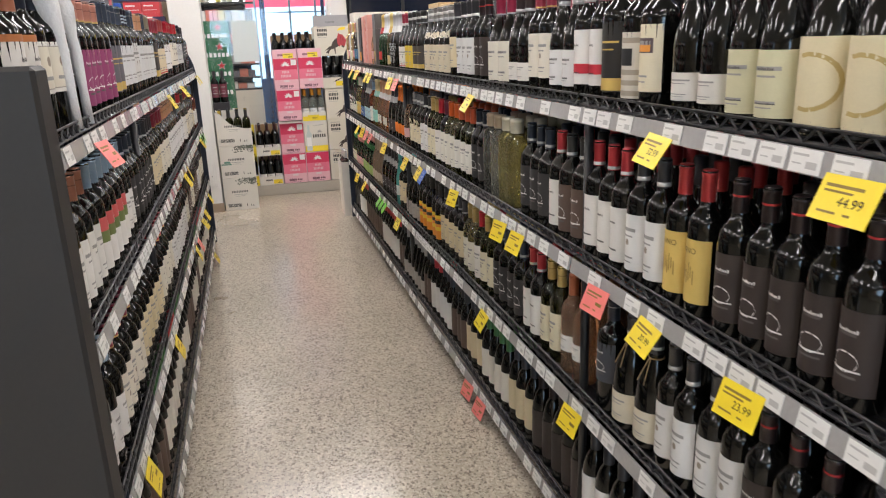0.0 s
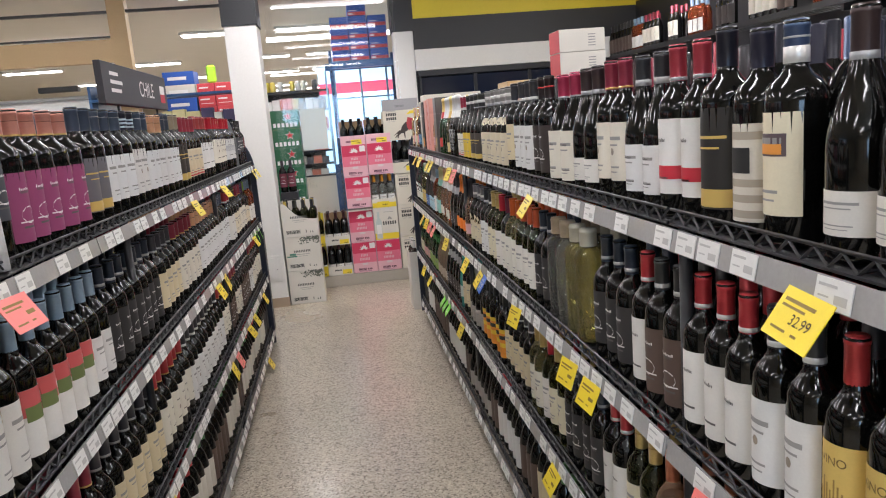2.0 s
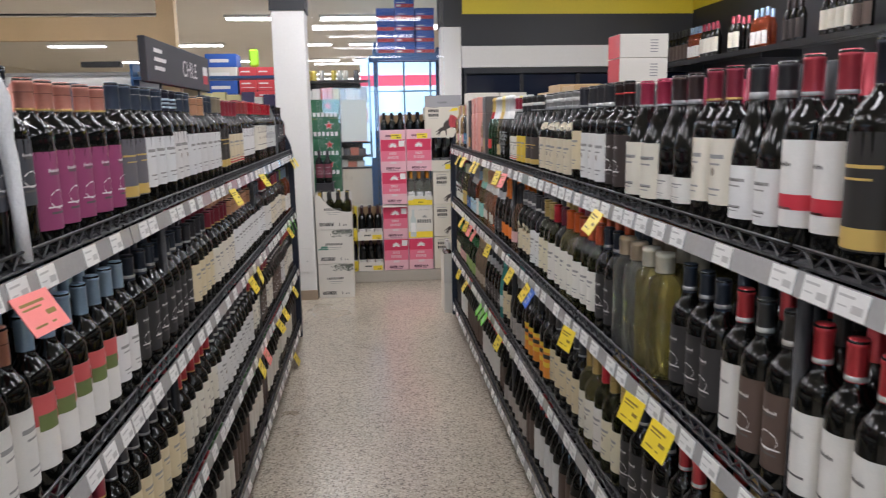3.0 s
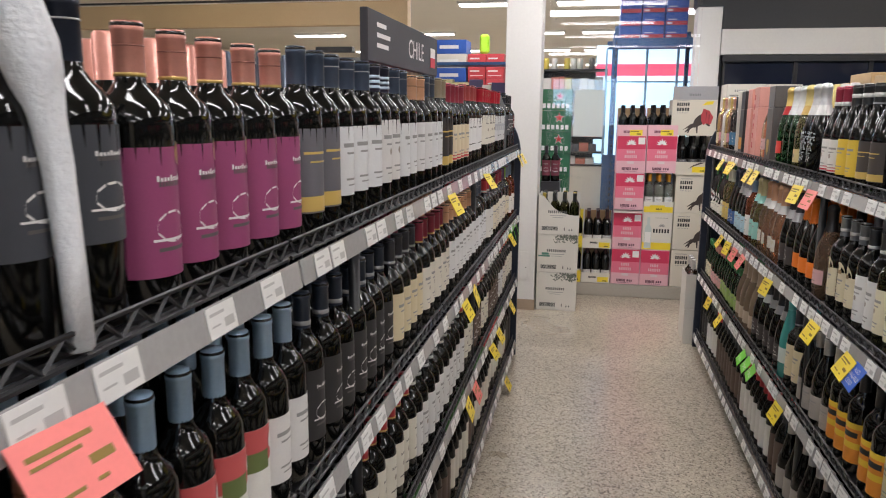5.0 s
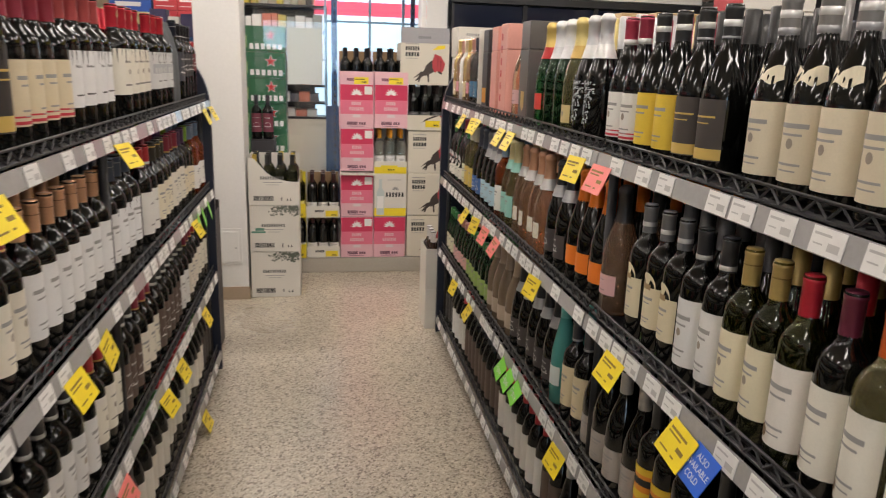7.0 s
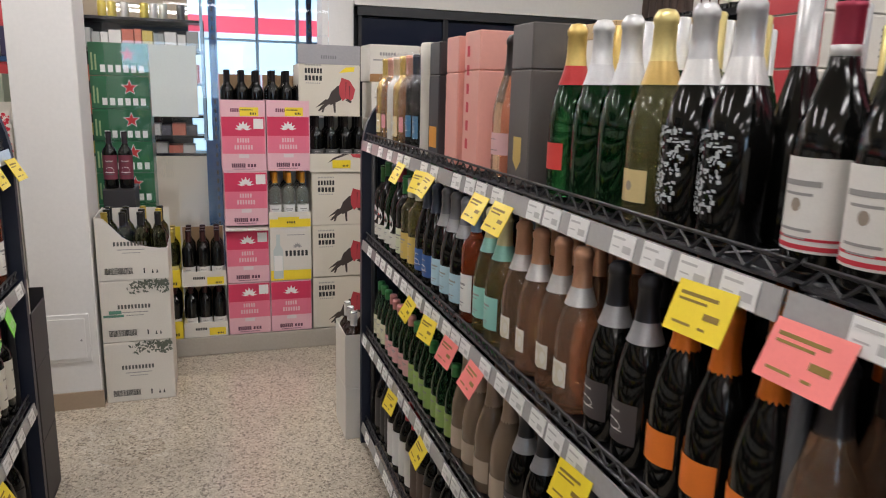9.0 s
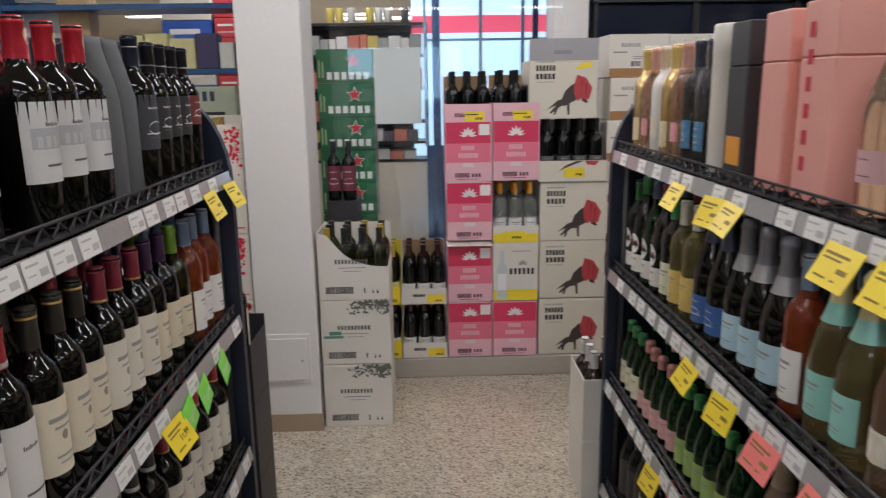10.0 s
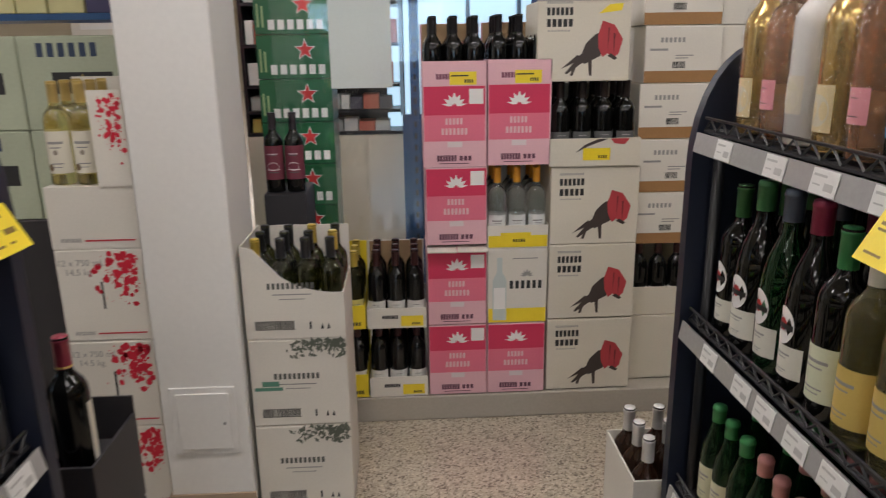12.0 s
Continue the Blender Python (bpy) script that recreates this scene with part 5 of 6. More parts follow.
def open_carton(name, x0, y0, z0, w, d, front, rear, material, label, shelf=0.006, cut=None, group=""):
    """An open display carton: four thin walls, a floor, a low front and a tall back. cut: heights along the front edge."""
    t = 0.005
    ob = empty(name, Matrix.Translation((x0, y0, z0)))
    part("carton_floor", box(t, t, max(0.0, shelf - 0.006), w - t, d - t, shelf), material, ob)
    part("back_panel", box(0, d - t, 0, w, d, rear), material, ob)
    part("side_panel", box(0, t, 0, t, d - t, front if cut is None else cut[0]), material, ob)
    part("side_panel", box(w - t, t, 0, w, d - t, front if cut is None else cut[-1]), material, ob)
    if cut is None:
        part("front_panel", box(0, 0, 0, w, t, front), material, ob)
    else:
        bm = bmesh.new()
        xs = [w * i / (len(cut) - 1) for i in range(len(cut))]
        rows = [[bm.verts.new(p) for p in ((x, 0, 0), (x, t, 0), (x, t, h), (x, 0, h))] for x, h in zip(xs, cut)]
        for p, q in zip(rows, rows[1:]):
            for i in range(4):
                bm.faces.new((p[i], p[(i + 1) % 4], q[(i + 1) % 4], q[i]))
        bm.faces.new(rows[0])
        bm.faces.new(rows[-1][::-1])
        bmesh.ops.recalc_face_normals(bm, faces=bm.faces)
        part("front_panel", bm, material, ob, "front cut in a sweeping curve")
    return tagged(ob, label, "carton", group)


def star(bm, cx, cz, r, y):
    pts = []
    for i in range(10):
        a = math.pi / 2 + i * math.pi / 5
        q = r if i % 2 == 0 else r * 0.42
        pts.append((cx + q * math.cos(a), cz + q * math.sin(a)))
    c = bm.verts.new((cx, y, cz))
    vs = [bm.verts.new((p[0], y, p[1])) for p in pts]
    for i in range(10):
        bm.faces.new((c, vs[i], vs[(i + 1) % 10]))
    return bm


def petals(bm, cx, cz, s, y):
    """Five pointed petals fanned out, and two low ones."""
    for a, l, w in ((90, 1.0, 0.26), (62, 0.95, 0.24), (118, 0.95, 0.24), (34, 0.95, 0.2), (146, 0.95, 0.2), (10, 0.95, 0.13), (170, 0.95, 0.13)):
        d, n = Vector((math.cos(radians(a)), math.sin(radians(a)))), Vector((-math.sin(radians(a)), math.cos(radians(a))))
        o = Vector((cx, cz))
        pts = [o + d * 0.12 * s, o + d * 0.5 * s * l + n * w * s * 0.8, o + d * s * l, o + d * 0.5 * s * l - n * w * s * 0.8]
        flat(bm, [(p.x, p.y) for p in pts], y - 0.0001 * (a % 3))
    return bm


def foliage_print(bm, x0, z0, x1, z1, y, n, rng):
    for i in range(n):
        cx, cz = rng.triangular(x0, x1, x1), rng.triangular(z0, z1, z1)
        s, a = rng.uniform(0.003, 0.008), rng.uniform(0, 3.1)
        pts = [(cx + s * math.cos(a + k * 1.57) * (1.5 if k % 2 else 0.7), cz + s * math.sin(a + k * 1.57) * (1.5 if k % 2 else 0.7)) for k in range(4)]
        flat(bm, pts, y - 0.00002 * (i % 9))
    return bm


def barcode(parent, x, z, w=0.09, h=0.022):
    b = bmesh.new()
    bar(b, x, z, x + w, z + 0.0015, -0.0008)
    bar(b, x, z + h, x + w, z + h + 0.0015, -0.0008)
    rng = random.Random(int(w * 1000))
    p = x
    while p < x + w - 0.002:
        q = rng.choice((0.0012, 0.002, 0.003))
        bar(b, p, z, p + q, z + h, -0.0008)
        p += q + rng.choice((0.0012, 0.002))
    part("barcode", b, INKB, parent)


def ink_part(parent, mat, fn, name="print"):
    b = bmesh.new()
    fn(b)
    return part(name, b, mat, parent)


LEAFINK = ink(0.12, 0.13, 0.10)


def stone_print(ob, seed, full=True):
    rng = random.Random(seed)
    if full:
        ink_part(ob, LEAFINK, lambda b: foliage_print(b, 0.11, 0.235, 0.305, 0.3, -0.0006, 170, rng), "leaf_print")
    ink_part(ob, ink(0.10, 0.10, 0.09), lambda b: word_bars(b, 0.075, 0.165, 0.225, 0.185, -0.0006, 10))
    ink_part(ob, INKGREY, lambda b: [bar(b, 0.09, 0.145, 0.21, 0.149, -0.0006), bar(b, 0.11, 0.13, 0.19, 0.133, -0.0006)])
    barcode(ob, 0.03, 0.03, 0.125, 0.028)
    ink_part(ob, INKB, lambda b: [flat(b, ((0.235, 0.03), (0.245, 0.03), (0.24, 0.05)), -0.0006), flat(b, ((0.255, 0.03), (0.265, 0.03), (0.26, 0.05)), -0.0006), bar(b, 0.2, 0.03, 0.206, 0.055, -0.0006)], "recycling_mark")


for k in range(2):
    s = carton("wine_carton", -0.304, 7.012, k * 0.306, 0.312, 0.3, 0.304, CARDW, "white wine carton with tree print, stacked by the column", group="white tree cartons")
    stone_print(s, k)
    if k == 1:
        ink_part(s, ink(0.10, 0.25, 0.18), lambda b: [bar(b, 0.01, 0.125, 0.1, 0.137, -0.0006), bar(b, 0.035, 0.14, 0.09, 0.158, -0.0007)], "sticker")
s = open_carton("open_wine_carton", -0.304, 7.012, 0.612, 0.312, 0.3, 0.2, 0.30, CARDW, "white wine carton cut open, showing green bottles", 0.012, [0.305, 0.295, 0.25, 0.205, 0.18, 0.165, 0.155, 0.15, 0.15])
stone_print(s, 5, False)
for i in range(4):
    for j in range(3):
        bottle("stone" if (i + j) % 4 else "yellowtop", -0.265 + i * 0.078, 7.06 + j * 0.09, 0.626, -90, "in a carton")

FY = 7.575


def pink_print(ob, h=0.305, sticker=True, z0=0.0):
    ink_part(ob, ROSE_BAND, lambda b: bar(b, 0.003, z0 + 0.195, 0.232, z0 + 0.300, -0.0005), "red_band")
    ink_part(ob, ROSE_MID, lambda b: bar(b, 0.003, z0 + 0.098, 0.232, z0 + 0.195, -0.0005), "pink_band")
    ink_part(ob, INKW, lambda b: petals(b, 0.117, z0 + 0.228, 0.05, -0.0009), "flower_print")
    ink_part(ob, ink(0.76, 0.50, 0.53), lambda b: [word_bars(b, 0.083, z0 + 0.160, 0.152, z0 + 0.183, -0.0009, 5), word_bars(b, 0.068, z0 + 0.122, 0.170, z0 + 0.146, -0.0009, 7)])
    ink_part(ob, ink(0.72, 0.62, 0.62), lambda b: bar(b, 0.09, z0 + 0.075, 0.145, z0 + 0.095, -0.0007), "tape")
    ink_part(ob, ink(0.14, 0.05, 0.08), lambda b: [word_bars(b, 0.05, z0 + 0.022, 0.125, z0 + 0.045, -0.0009, 7, 0.8), word_bars(b, 0.135, z0 + 0.024, 0.185, z0 + 0.042, -0.0009, 3, 0.7), bar(b, 0.06, z0 + 0.012, 0.17, z0 + 0.015, -0.0009)])
    if sticker:
        ink_part(ob, INKW, lambda b: bar(b, 0.172, z0 + 0.235, 0.225, z0 + 0.29, -0.0008), "sticker")


PLAB = "pink and rose wine carton with white flower print"
for x, z, st in ((0.287, 0.112, True), (0.287, 0.42, True), (0.287, 0.752, True), (0.526, 0.112, False)):
    o = carton("wine_carton", x, FY, z, 0.235, 0.3, 0.305, PINK, PLAB, group="pink flower cartons")
    pink_print(o, sticker=st)
fl = bmesh.new()
for xa, xb in ((0.0, 0.115), (0.12, 0.235)):
    vs = [fl.verts.new(p) for p in ((xa, -0.035, 0.004), (xb, -0.035, 0.002), (xb, 0.12, 0.022), (xa, 0.12, 0.024))]
    vt = [fl.verts.new(v.co + Vector((0, 0, 0.004))) for v in vs]
    for f in ((3, 2, 1, 0), (4, 5, 6, 7), (0, 1, 5, 4), (1, 2, 6, 5), (2, 3, 7, 6), (3, 0, 4, 7)):
        a = vs + vt
        fl.faces.new([a[i] for i in f])
flap = part("carton_flap", fl, CARDW)
flap.matrix_basis = Matrix.Translation((0.287, FY, 0.726))
tagged(flap, "pale open carton flaps lying between pink cartons", "carton flap")
for x, z, st in ((0.283, 1.059, True), (0.526, 1.062, False)):
    o = open_carton("open_wine_carton", x, FY, z, 0.237, 0.28, 0.39, 0.53, PINK, "pink wine carton cut open with dark bottles showing", 0.245, group="open pink cartons")
    pink_print(o, sticker=st)
    ink_part(o, PINK, lambda b: bar(b, 0.003, 0.302, 0.234, 0.388, -0.0006), "upper_band")
    ink_part(o, ink(0.2, 0.06, 0.1), lambda b: word_bars(b, 0.05, 0.325, 0.13, 0.345, -0.0009, 7, 0.8))
    ink_part(o, TAGY, lambda b: bar(b, 0.10, 0.305, 0.2, 0.352, -0.0015), "yellow_card")
    ink_part(o, INKB, lambda b: [word_bars(b, 0.155, 0.312, 0.19, 0.324, -0.002, 4), bar(b, 0.105, 0.335, 0.17, 0.340, -0.002)])
    ink_part(o, CARD, lambda b: bar(b, 0.006, 0.25, 0.231, 0.528, 0.27), "brown_lining")
    for i in range(3):
        for j in range(3):
            bottle("finca", x + 0.042 + i * 0.077, FY + 0.05 + j * 0.085, z + 0.247, -90 + 8 * (i - 1), "in a carton")

# White and yellow cartons with clear bottles.
st = carton("wine_carton", 0.526, FY, 0.42, 0.238, 0.3, 0.312, CARDW, "white and yellow wine carton with bottle print")
ink_part(st, TAGY, lambda b: bar(b, 0.003, 0.003, 0.235, 0.062, -0.0006), "yellow_band")
ink_part(st, INKB, lambda b: word_bars(b, 0.088, 0.145, 0.225, 0.178, -0.0008, 6, 0.6))
ink_part(st, INKGREY, lambda b: [bar(b, 0.1, 0.268, 0.2, 0.272, -0.0008), petals(b, 0.157, 0.195, 0.03, -0.0008)])
ink_part(st, ink(0.52, 0.58, 0.56), lambda b: flat(b, ((0.02, 0.012), (0.075, 0.012), (0.075, 0.18), (0.058, 0.215), (0.058, 0.275), (0.037, 0.275), (0.037, 0.215), (0.02, 0.18)), -0.0009), "bottle_print")
ink_part(st, INKW, lambda b: bar(b, 0.024, 0.06, 0.071, 0.15, -0.0012), "bottle_print_label")
tr = open_carton("bottle_tray", 0.526, FY, 0.734, 0.238, 0.28, 0.09, 0.31, CARDW, "white and yellow tray of clear bottles with orange tops", 0.012)
ink_part(tr, TAGY, lambda b: bar(b, 0.003, 0.003, 0.235, 0.05, -0.0006), "yellow_band")
ink_part(tr, TAGY, lambda b: bar(b, 0.05, 0.018, 0.17, 0.062, -0.0012), "yellow_card")
ink_part(tr, INKB, lambda b: word_bars(b, 0.10, 0.024, 0.15, 0.036, -0.002, 5))
for i in range(3):
    for j in range(3):
        bottle("stella", 0.526 + 0.042 + i * 0.077, FY + 0.05 + j * 0.085, 0.748, -90 + 6 * (i - 1), "in a tray")

# Dark bottles in two white trays.
for z in (0.112, 0.412):
    tr = open_carton("bottle_tray", 0.042, FY, z, 0.238, 0.28, 0.085, 0.296, CARDW, "white tray of dark bottles with white labels", 0.008, group="white bottle trays")
    ink_part(tr, INKB, lambda b: word_bars(b, 0.06, 0.04, 0.125, 0.055, -0.0008, 7, 0.8))
    ink_part(tr, TAGY, lambda b: bar(b, 0.135, 0.008, 0.225, 0.052, -0.0012), "yellow_card")
    ink_part(tr, INKB, lambda b: word_bars(b, 0.18, 0.014, 0.215, 0.024, -0.002, 4))
    ink_part(tr, CARD, lambda b: bar(b, 0.006, 0.01, 0.232, 0.294, 0.27), "brown_lining")
    for i in range(3):
        for j in range(3):
            bottle("uko", 0.042 + 0.042 + i * 0.077, FY + 0.05 + j * 0.085, z + 0.01, -90 + 8 * (i - 1), "in a tray")
for z in (0.112, 0.412):
    tr = open_carton("bottle_tray", -0.2, FY, z, 0.236, 0.28, 0.1, 0.296, TAGY, "yellow tray of dark bottles with yellow tops", 0.008, group="yellow bottle trays")
    ink_part(tr, INKB, lambda b: word_bars(b, 0.16, 0.015, 0.22, 0.03, -0.0012, 5))
    for i in range(3):
        for j in range(3):
            bottle("yellowtop" if z > 0.3 else "uko", -0.2 + 0.042 + i * 0.077, FY + 0.05 + j * 0.085, z + 0.01, -90, "in a tray")


def bull_print(ob, dz=0.0, clip=False):
    """Two heavy black words as bars, and a dark beast under a red cloth as plain shapes."""
    if not clip:
        ink_part(ob, INKB, lambda b: [word_bars(b, 0.035, 0.235, 0.135, 0.262, -0.0007, 6, 0.7), word_bars(b, 0.035, 0.195, 0.135, 0.222, -0.0007, 5, 0.72)])
        ink_part(ob, INKGREY, lambda b: [word_bars(b, 0.035, 0.275, 0.13, 0.284, -0.0007, 11, 0.6), word_bars(b, 0.04, 0.178, 0.125, 0.184, -0.0007, 7, 0.5)])
    def beast(b):
        flat(b, ((0.165, 0.095), (0.155, 0.075), (0.178, 0.062), (0.235, 0.09), (0.262, 0.13), (0.25, 0.178), (0.215, 0.168), (0.18, 0.135)), -0.0008)
        flat(b, ((0.165, 0.1), (0.105, 0.03), (0.112, 0.026), (0.175, 0.07)), -0.00082)
        flat(b, ((0.09, 0.045), (0.14, 0.068), (0.16, 0.09), (0.15, 0.095)), -0.00084)
        flat(b, ((0.19, 0.075), (0.196, 0.02), (0.206, 0.02), (0.205, 0.08)), -0.00086)
        flat(b, ((0.14, 0.07), (0.125, 0.022), (0.135, 0.02), (0.155, 0.075)), -0.00087)
        flat(b, ((0.262, 0.09), (0.29, 0.075), (0.3, 0.082), (0.275, 0.1)), -0.0011)
    def cloth(b):
        flat(b, ((0.225, 0.165), (0.24, 0.215), (0.285, 0.2), (0.318, 0.15), (0.305, 0.1), (0.285, 0.082), (0.262, 0.1), (0.245, 0.085), (0.228, 0.12)), -0.001)
    if not clip:
        ink_part(ob, ink(0.055, 0.04, 0.035), beast, "beast_print")
        ink_part(ob, ink(0.46, 0.05, 0.06), cloth, "red_cloth_print")
        ink_part(ob, ink(0.16, 0.02, 0.03), lambda b: [flat(b, ((0.262, 0.1), (0.268, 0.19), (0.262, 0.19)), -0.0013), flat(b, ((0.285, 0.085), (0.29, 0.17), (0.282, 0.17)), -0.0013)], "cloth_folds")
    else:
        ink_part(ob, ink(0.055, 0.04, 0.035), lambda b: flat(b, ((0.10, 0.05), (0.15, 0.075), (0.23, 0.103), (0.19, 0.103), (0.135, 0.08)), -0.0008), "beast_print")
        ink_part(ob, ink(0.46, 0.05, 0.06), lambda b: flat(b, ((0.235, 0.103), (0.25, 0.085), (0.29, 0.08), (0.31, 0.103)), -0.001), "red_cloth_print")


CLAB = "cream wine carton with black words and red cloth print"
for z in (0.112, 0.428, 0.74):
    o = carton("wine_carton", 0.772, FY + 0.01, z, 0.348, 0.27, 0.31, CARDC, CLAB, group="cream bull cartons")
    bull_print(o)
o = open_carton("bottle_tray", 0.760, FY, 1.052, 0.352, 0.28, 0.105, 0.298, CARDC, "cream carton cut open with dark bottles showing", 0.012)
bull_print(o, clip=True)
ink_part(o, TAGY, lambda b: bar(b, 0.13, 0.022, 0.235, 0.068, -0.0015), "yellow_card")
ink_part(o, INKB, lambda b: word_bars(b, 0.19, 0.03, 0.225, 0.041, -0.002, 4))
for i in range(4):
    for j in range(3):
        bottle("capote", 0.760 + 0.048 + i * 0.084, FY + 0.05 + j * 0.088, 1.066, -90, "in a tray")
o = carton("wine_carton", 0.705, FY, 1.369, 0.345, 0.27, 0.285, CARDC, CLAB, group="cream bull cartons")
bull_print(o)
ink_part(o, TAGY, lambda b: flat(b, ((0.225, 0.24), (0.31, 0.25), (0.315, 0.275), (0.265, 0.272)), -0.0015), "yellow_card")
up = part("carton_flap", box(0.0, 0.0, 0.285, 0.345, 0.006, 0.39), worn("grey_flap", (0.36, 0.35, 0.36), 0.6), o, "grey carton flap standing up")
up.location = (0, 0.0, 0)
ink_part(o, ink(0.2, 0.2, 0.21), lambda b: word_bars(b, 0.125, 0.315, 0.215, 0.333, -0.0008, 7))

# White cartons with tan bands, beside the stack.
z = 0.112
o = carton("wine_carton", 1.135, 7.66, z, 0.33, 0.27, 0.29, CARDC, "plain cream carton beside the stacked wine")
o2 = open_carton("bottle_tray", 1.135, 7.66, 0.404, 0.33, 0.27, 0.12, 0.29, CARDC, "cream tray of dark bottles", 0.01)
for i in range(4):
    bottle("uko", 1.18 + i * 0.08, 7.72, 0.416, -90, "in a tray")
for k in range(5):
    o = carton("wine_carton", 1.125 + 0.01 * (k % 2), 7.66, 0.712 + k * 0.214, 0.3, 0.27, 0.212, CARDW, "white wine carton with tan band, stacked", group="tan banded cartons")
    ink_part(o, worn("tan_band", (0.34, 0.18, 0.07), 0.6) if k == 0 else bpy.data.materials["tan_band"], lambda b: bar(b, 0.001, 0.001, 0.299, 0.045, -0.0006), "tan_band")
    ink_part(o, INKGREY, lambda b: [word_bars(b, 0.06, 0.15, 0.16, 0.168, -0.0006, 6), bar(b, 0.02, 0.12, 0.09, 0.128, -0.0006), bar(b, 0.12, 0.1, 0.19, 0.104, -0.0006), bar(b, 0.12, 0.09, 0.17, 0.094, -0.0006)])
    barcode(o, 0.11, 0.055, 0.05, 0.022)
    carton("wine_carton", 1.44, 7.7, 0.712 + k * 0.214, 0.26, 0.25, 0.212, CARDW, "plain white wine carton in a stack", group="plain cartons")
part_under = carton("wine_carton", 1.475, 7.68, 0.11, 0.26, 0.27, 0.6, CARDC, "tall plain cream carton at the stack base")

# ---- black cartons, green cases and the pale sheet behind ----
for k in range(3):
    o = carton("wine_carton", -0.335, 7.62, 0.712 + (k - 1) * 0.0 if k == 0 else 0.11 + (k - 1) * 0.3, 0.16, 0.26, 0.25 if k == 0 else 0.298, DARKC, "charcoal wine carton with pale stripes", group="charcoal cartons")
    ink_part(o, ink(0.22, 0.17, 0.22), lambda b: [bar(b, 0.003, 0.02 + i * 0.012, 0.157, 0.024 + i * 0.012, -0.0006) for i in range(4)], "stripes")
    ink_part(o, INKW, lambda b: word_bars(b, 0.04, 0.11, 0.13, 0.13, -0.0006, 7, 0.5))
ink_part(o, TAGY, lambda b: bar(b, 0.02, 0.2, 0.09, 0.25, -0.0012), "yellow_card")
for i in range(2):
    bottle("plumdark", -0.295 + i * 0.078, 7.68, 0.964, -90, "on a carton")
for k in range(9):
    o = carton("beer_case", -0.436, 8.215, 0.024 + k * 0.1925, 0.325, 0.27, 0.19, GREENB, "green beer case with red star, stacked", "beer case", "green beer cases")
    ink_part(o, ink(0.55, 0.02, 0.02), lambda b: star(b, 0.215, 0.125, 0.042, -0.0009), "red_star")
    ink_part(o, INKW, lambda b: star(b, 0.215, 0.125, 0.05, -0.0006), "star_outline")
    ink_part(o, INKW, lambda b: word_bars(b, 0.06, 0.02, 0.315, 0.062, -0.0006, 6, 0.66))
    ink_part(o, ink(0.30, 0.42, 0.20), lambda b: [bar(b, 0.012, 0.03, 0.022, 0.13, -0.0006), bar(b, 0.032, 0.03, 0.042, 0.12, -0.0006)], "bottle_print")
bp = part("pallet", box(-0.45, 8.2, 0.0, -0.1, 8.49, 0.023), CARD)
tagged(bp, "low brown board under the green cases", "pallet")
sheet = part("pale_sheet", box(-0.085, 7.93, 1.34, 0.168, 7.934, 1.74), SHEET)
tagged(sheet, "pale blue-white sheet taped to the glass", "sheet")
gl = part("glass_pane", box(-0.318, 7.936, 0.108, 0.93, 7.944, 3.05), PANE)
tagged(gl, "clear glass pane behind the stacked cartons", "window", kind="structure")
gl.visible_shadow = False

# Counter and rack in the room behind.
ct = tagged(part("counter", box(-0.8, 9.6, 0, 0.22, 10.1, 0.96, 0.004), CREAM), "plain cream counter in the room behind", "counter")
rk = tagged(empty("goods_rack", Matrix.Translation((-0.8, 9.6, 0.962))), "black rack with small goods on the counter", "rack")
for zz in (0.0, 0.14, 0.3, 0.55, 0.8, 1.03):
    part("rack_shelf", box(0, 0, zz, 1.02, 0.35, zz + 0.02), WIRE, rk)
part("rack_back", box(0, 0.35, 0, 1.02, 0.36, 1.05), BLACKW, rk)
for xx in (0, 1.0):
    part("rack_post", box(xx, -0.003, 0, xx + 0.02, 0.36, 1.05), WIRE, rk)
rng = random.Random(8)
gm = [paper(c) for c in ((0.6, 0.6, 0.56), (0.5, 0.4, 0.1), (0.1, 0.1, 0.12), (0.3, 0.32, 0.3), (0.5, 0.15, 0.1))]
for zz, hh in ((0.02, 0.09), (0.16, 0.1), (0.32, 0.16), (0.57, 0.16), (0.82, 0.15)):
    x = 0.03
    while x < 0.9:
        w = rng.uniform(0.05, 0.11)
        g = part("goods_box", box(-0.8 + x, 9.63, 0.963 + zz, -0.8 + x + w - 0.006, 9.8, 0.963 + zz + hh * rng.uniform(0.7, 1), 0.003), rng.choice(gm))
        tagged(g, "small packaged goods box on the rack", "box", "goods on the rack")
        x += w
for x, c in ((-0.52, (0.6, 0.48, 0.08)), (-0.45, (0.62, 0.5, 0.1)), (-0.36, (0.62, 0.62, 0.58)), (-0.22, (0.6, 0.5, 0.1)), (-0.15, (0.6, 0.6, 0.55)), (-0.08, (0.6, 0.6, 0.5)), (0.05, (0.12, 0.12, 0.12))):
    c2 = part("can", lathe([(0, 0), (0.03, 0), (0.033, 0.006), (0.033, 0.11), (0.027, 0.122), (0, 0.122)], 14), foil(c), smooth=True)
    c2.matrix_basis = Matrix.Translation((x, 9.75, 2.013))
    tagged(c2, "drink can standing on the black rack", "can", "cans on the rack")

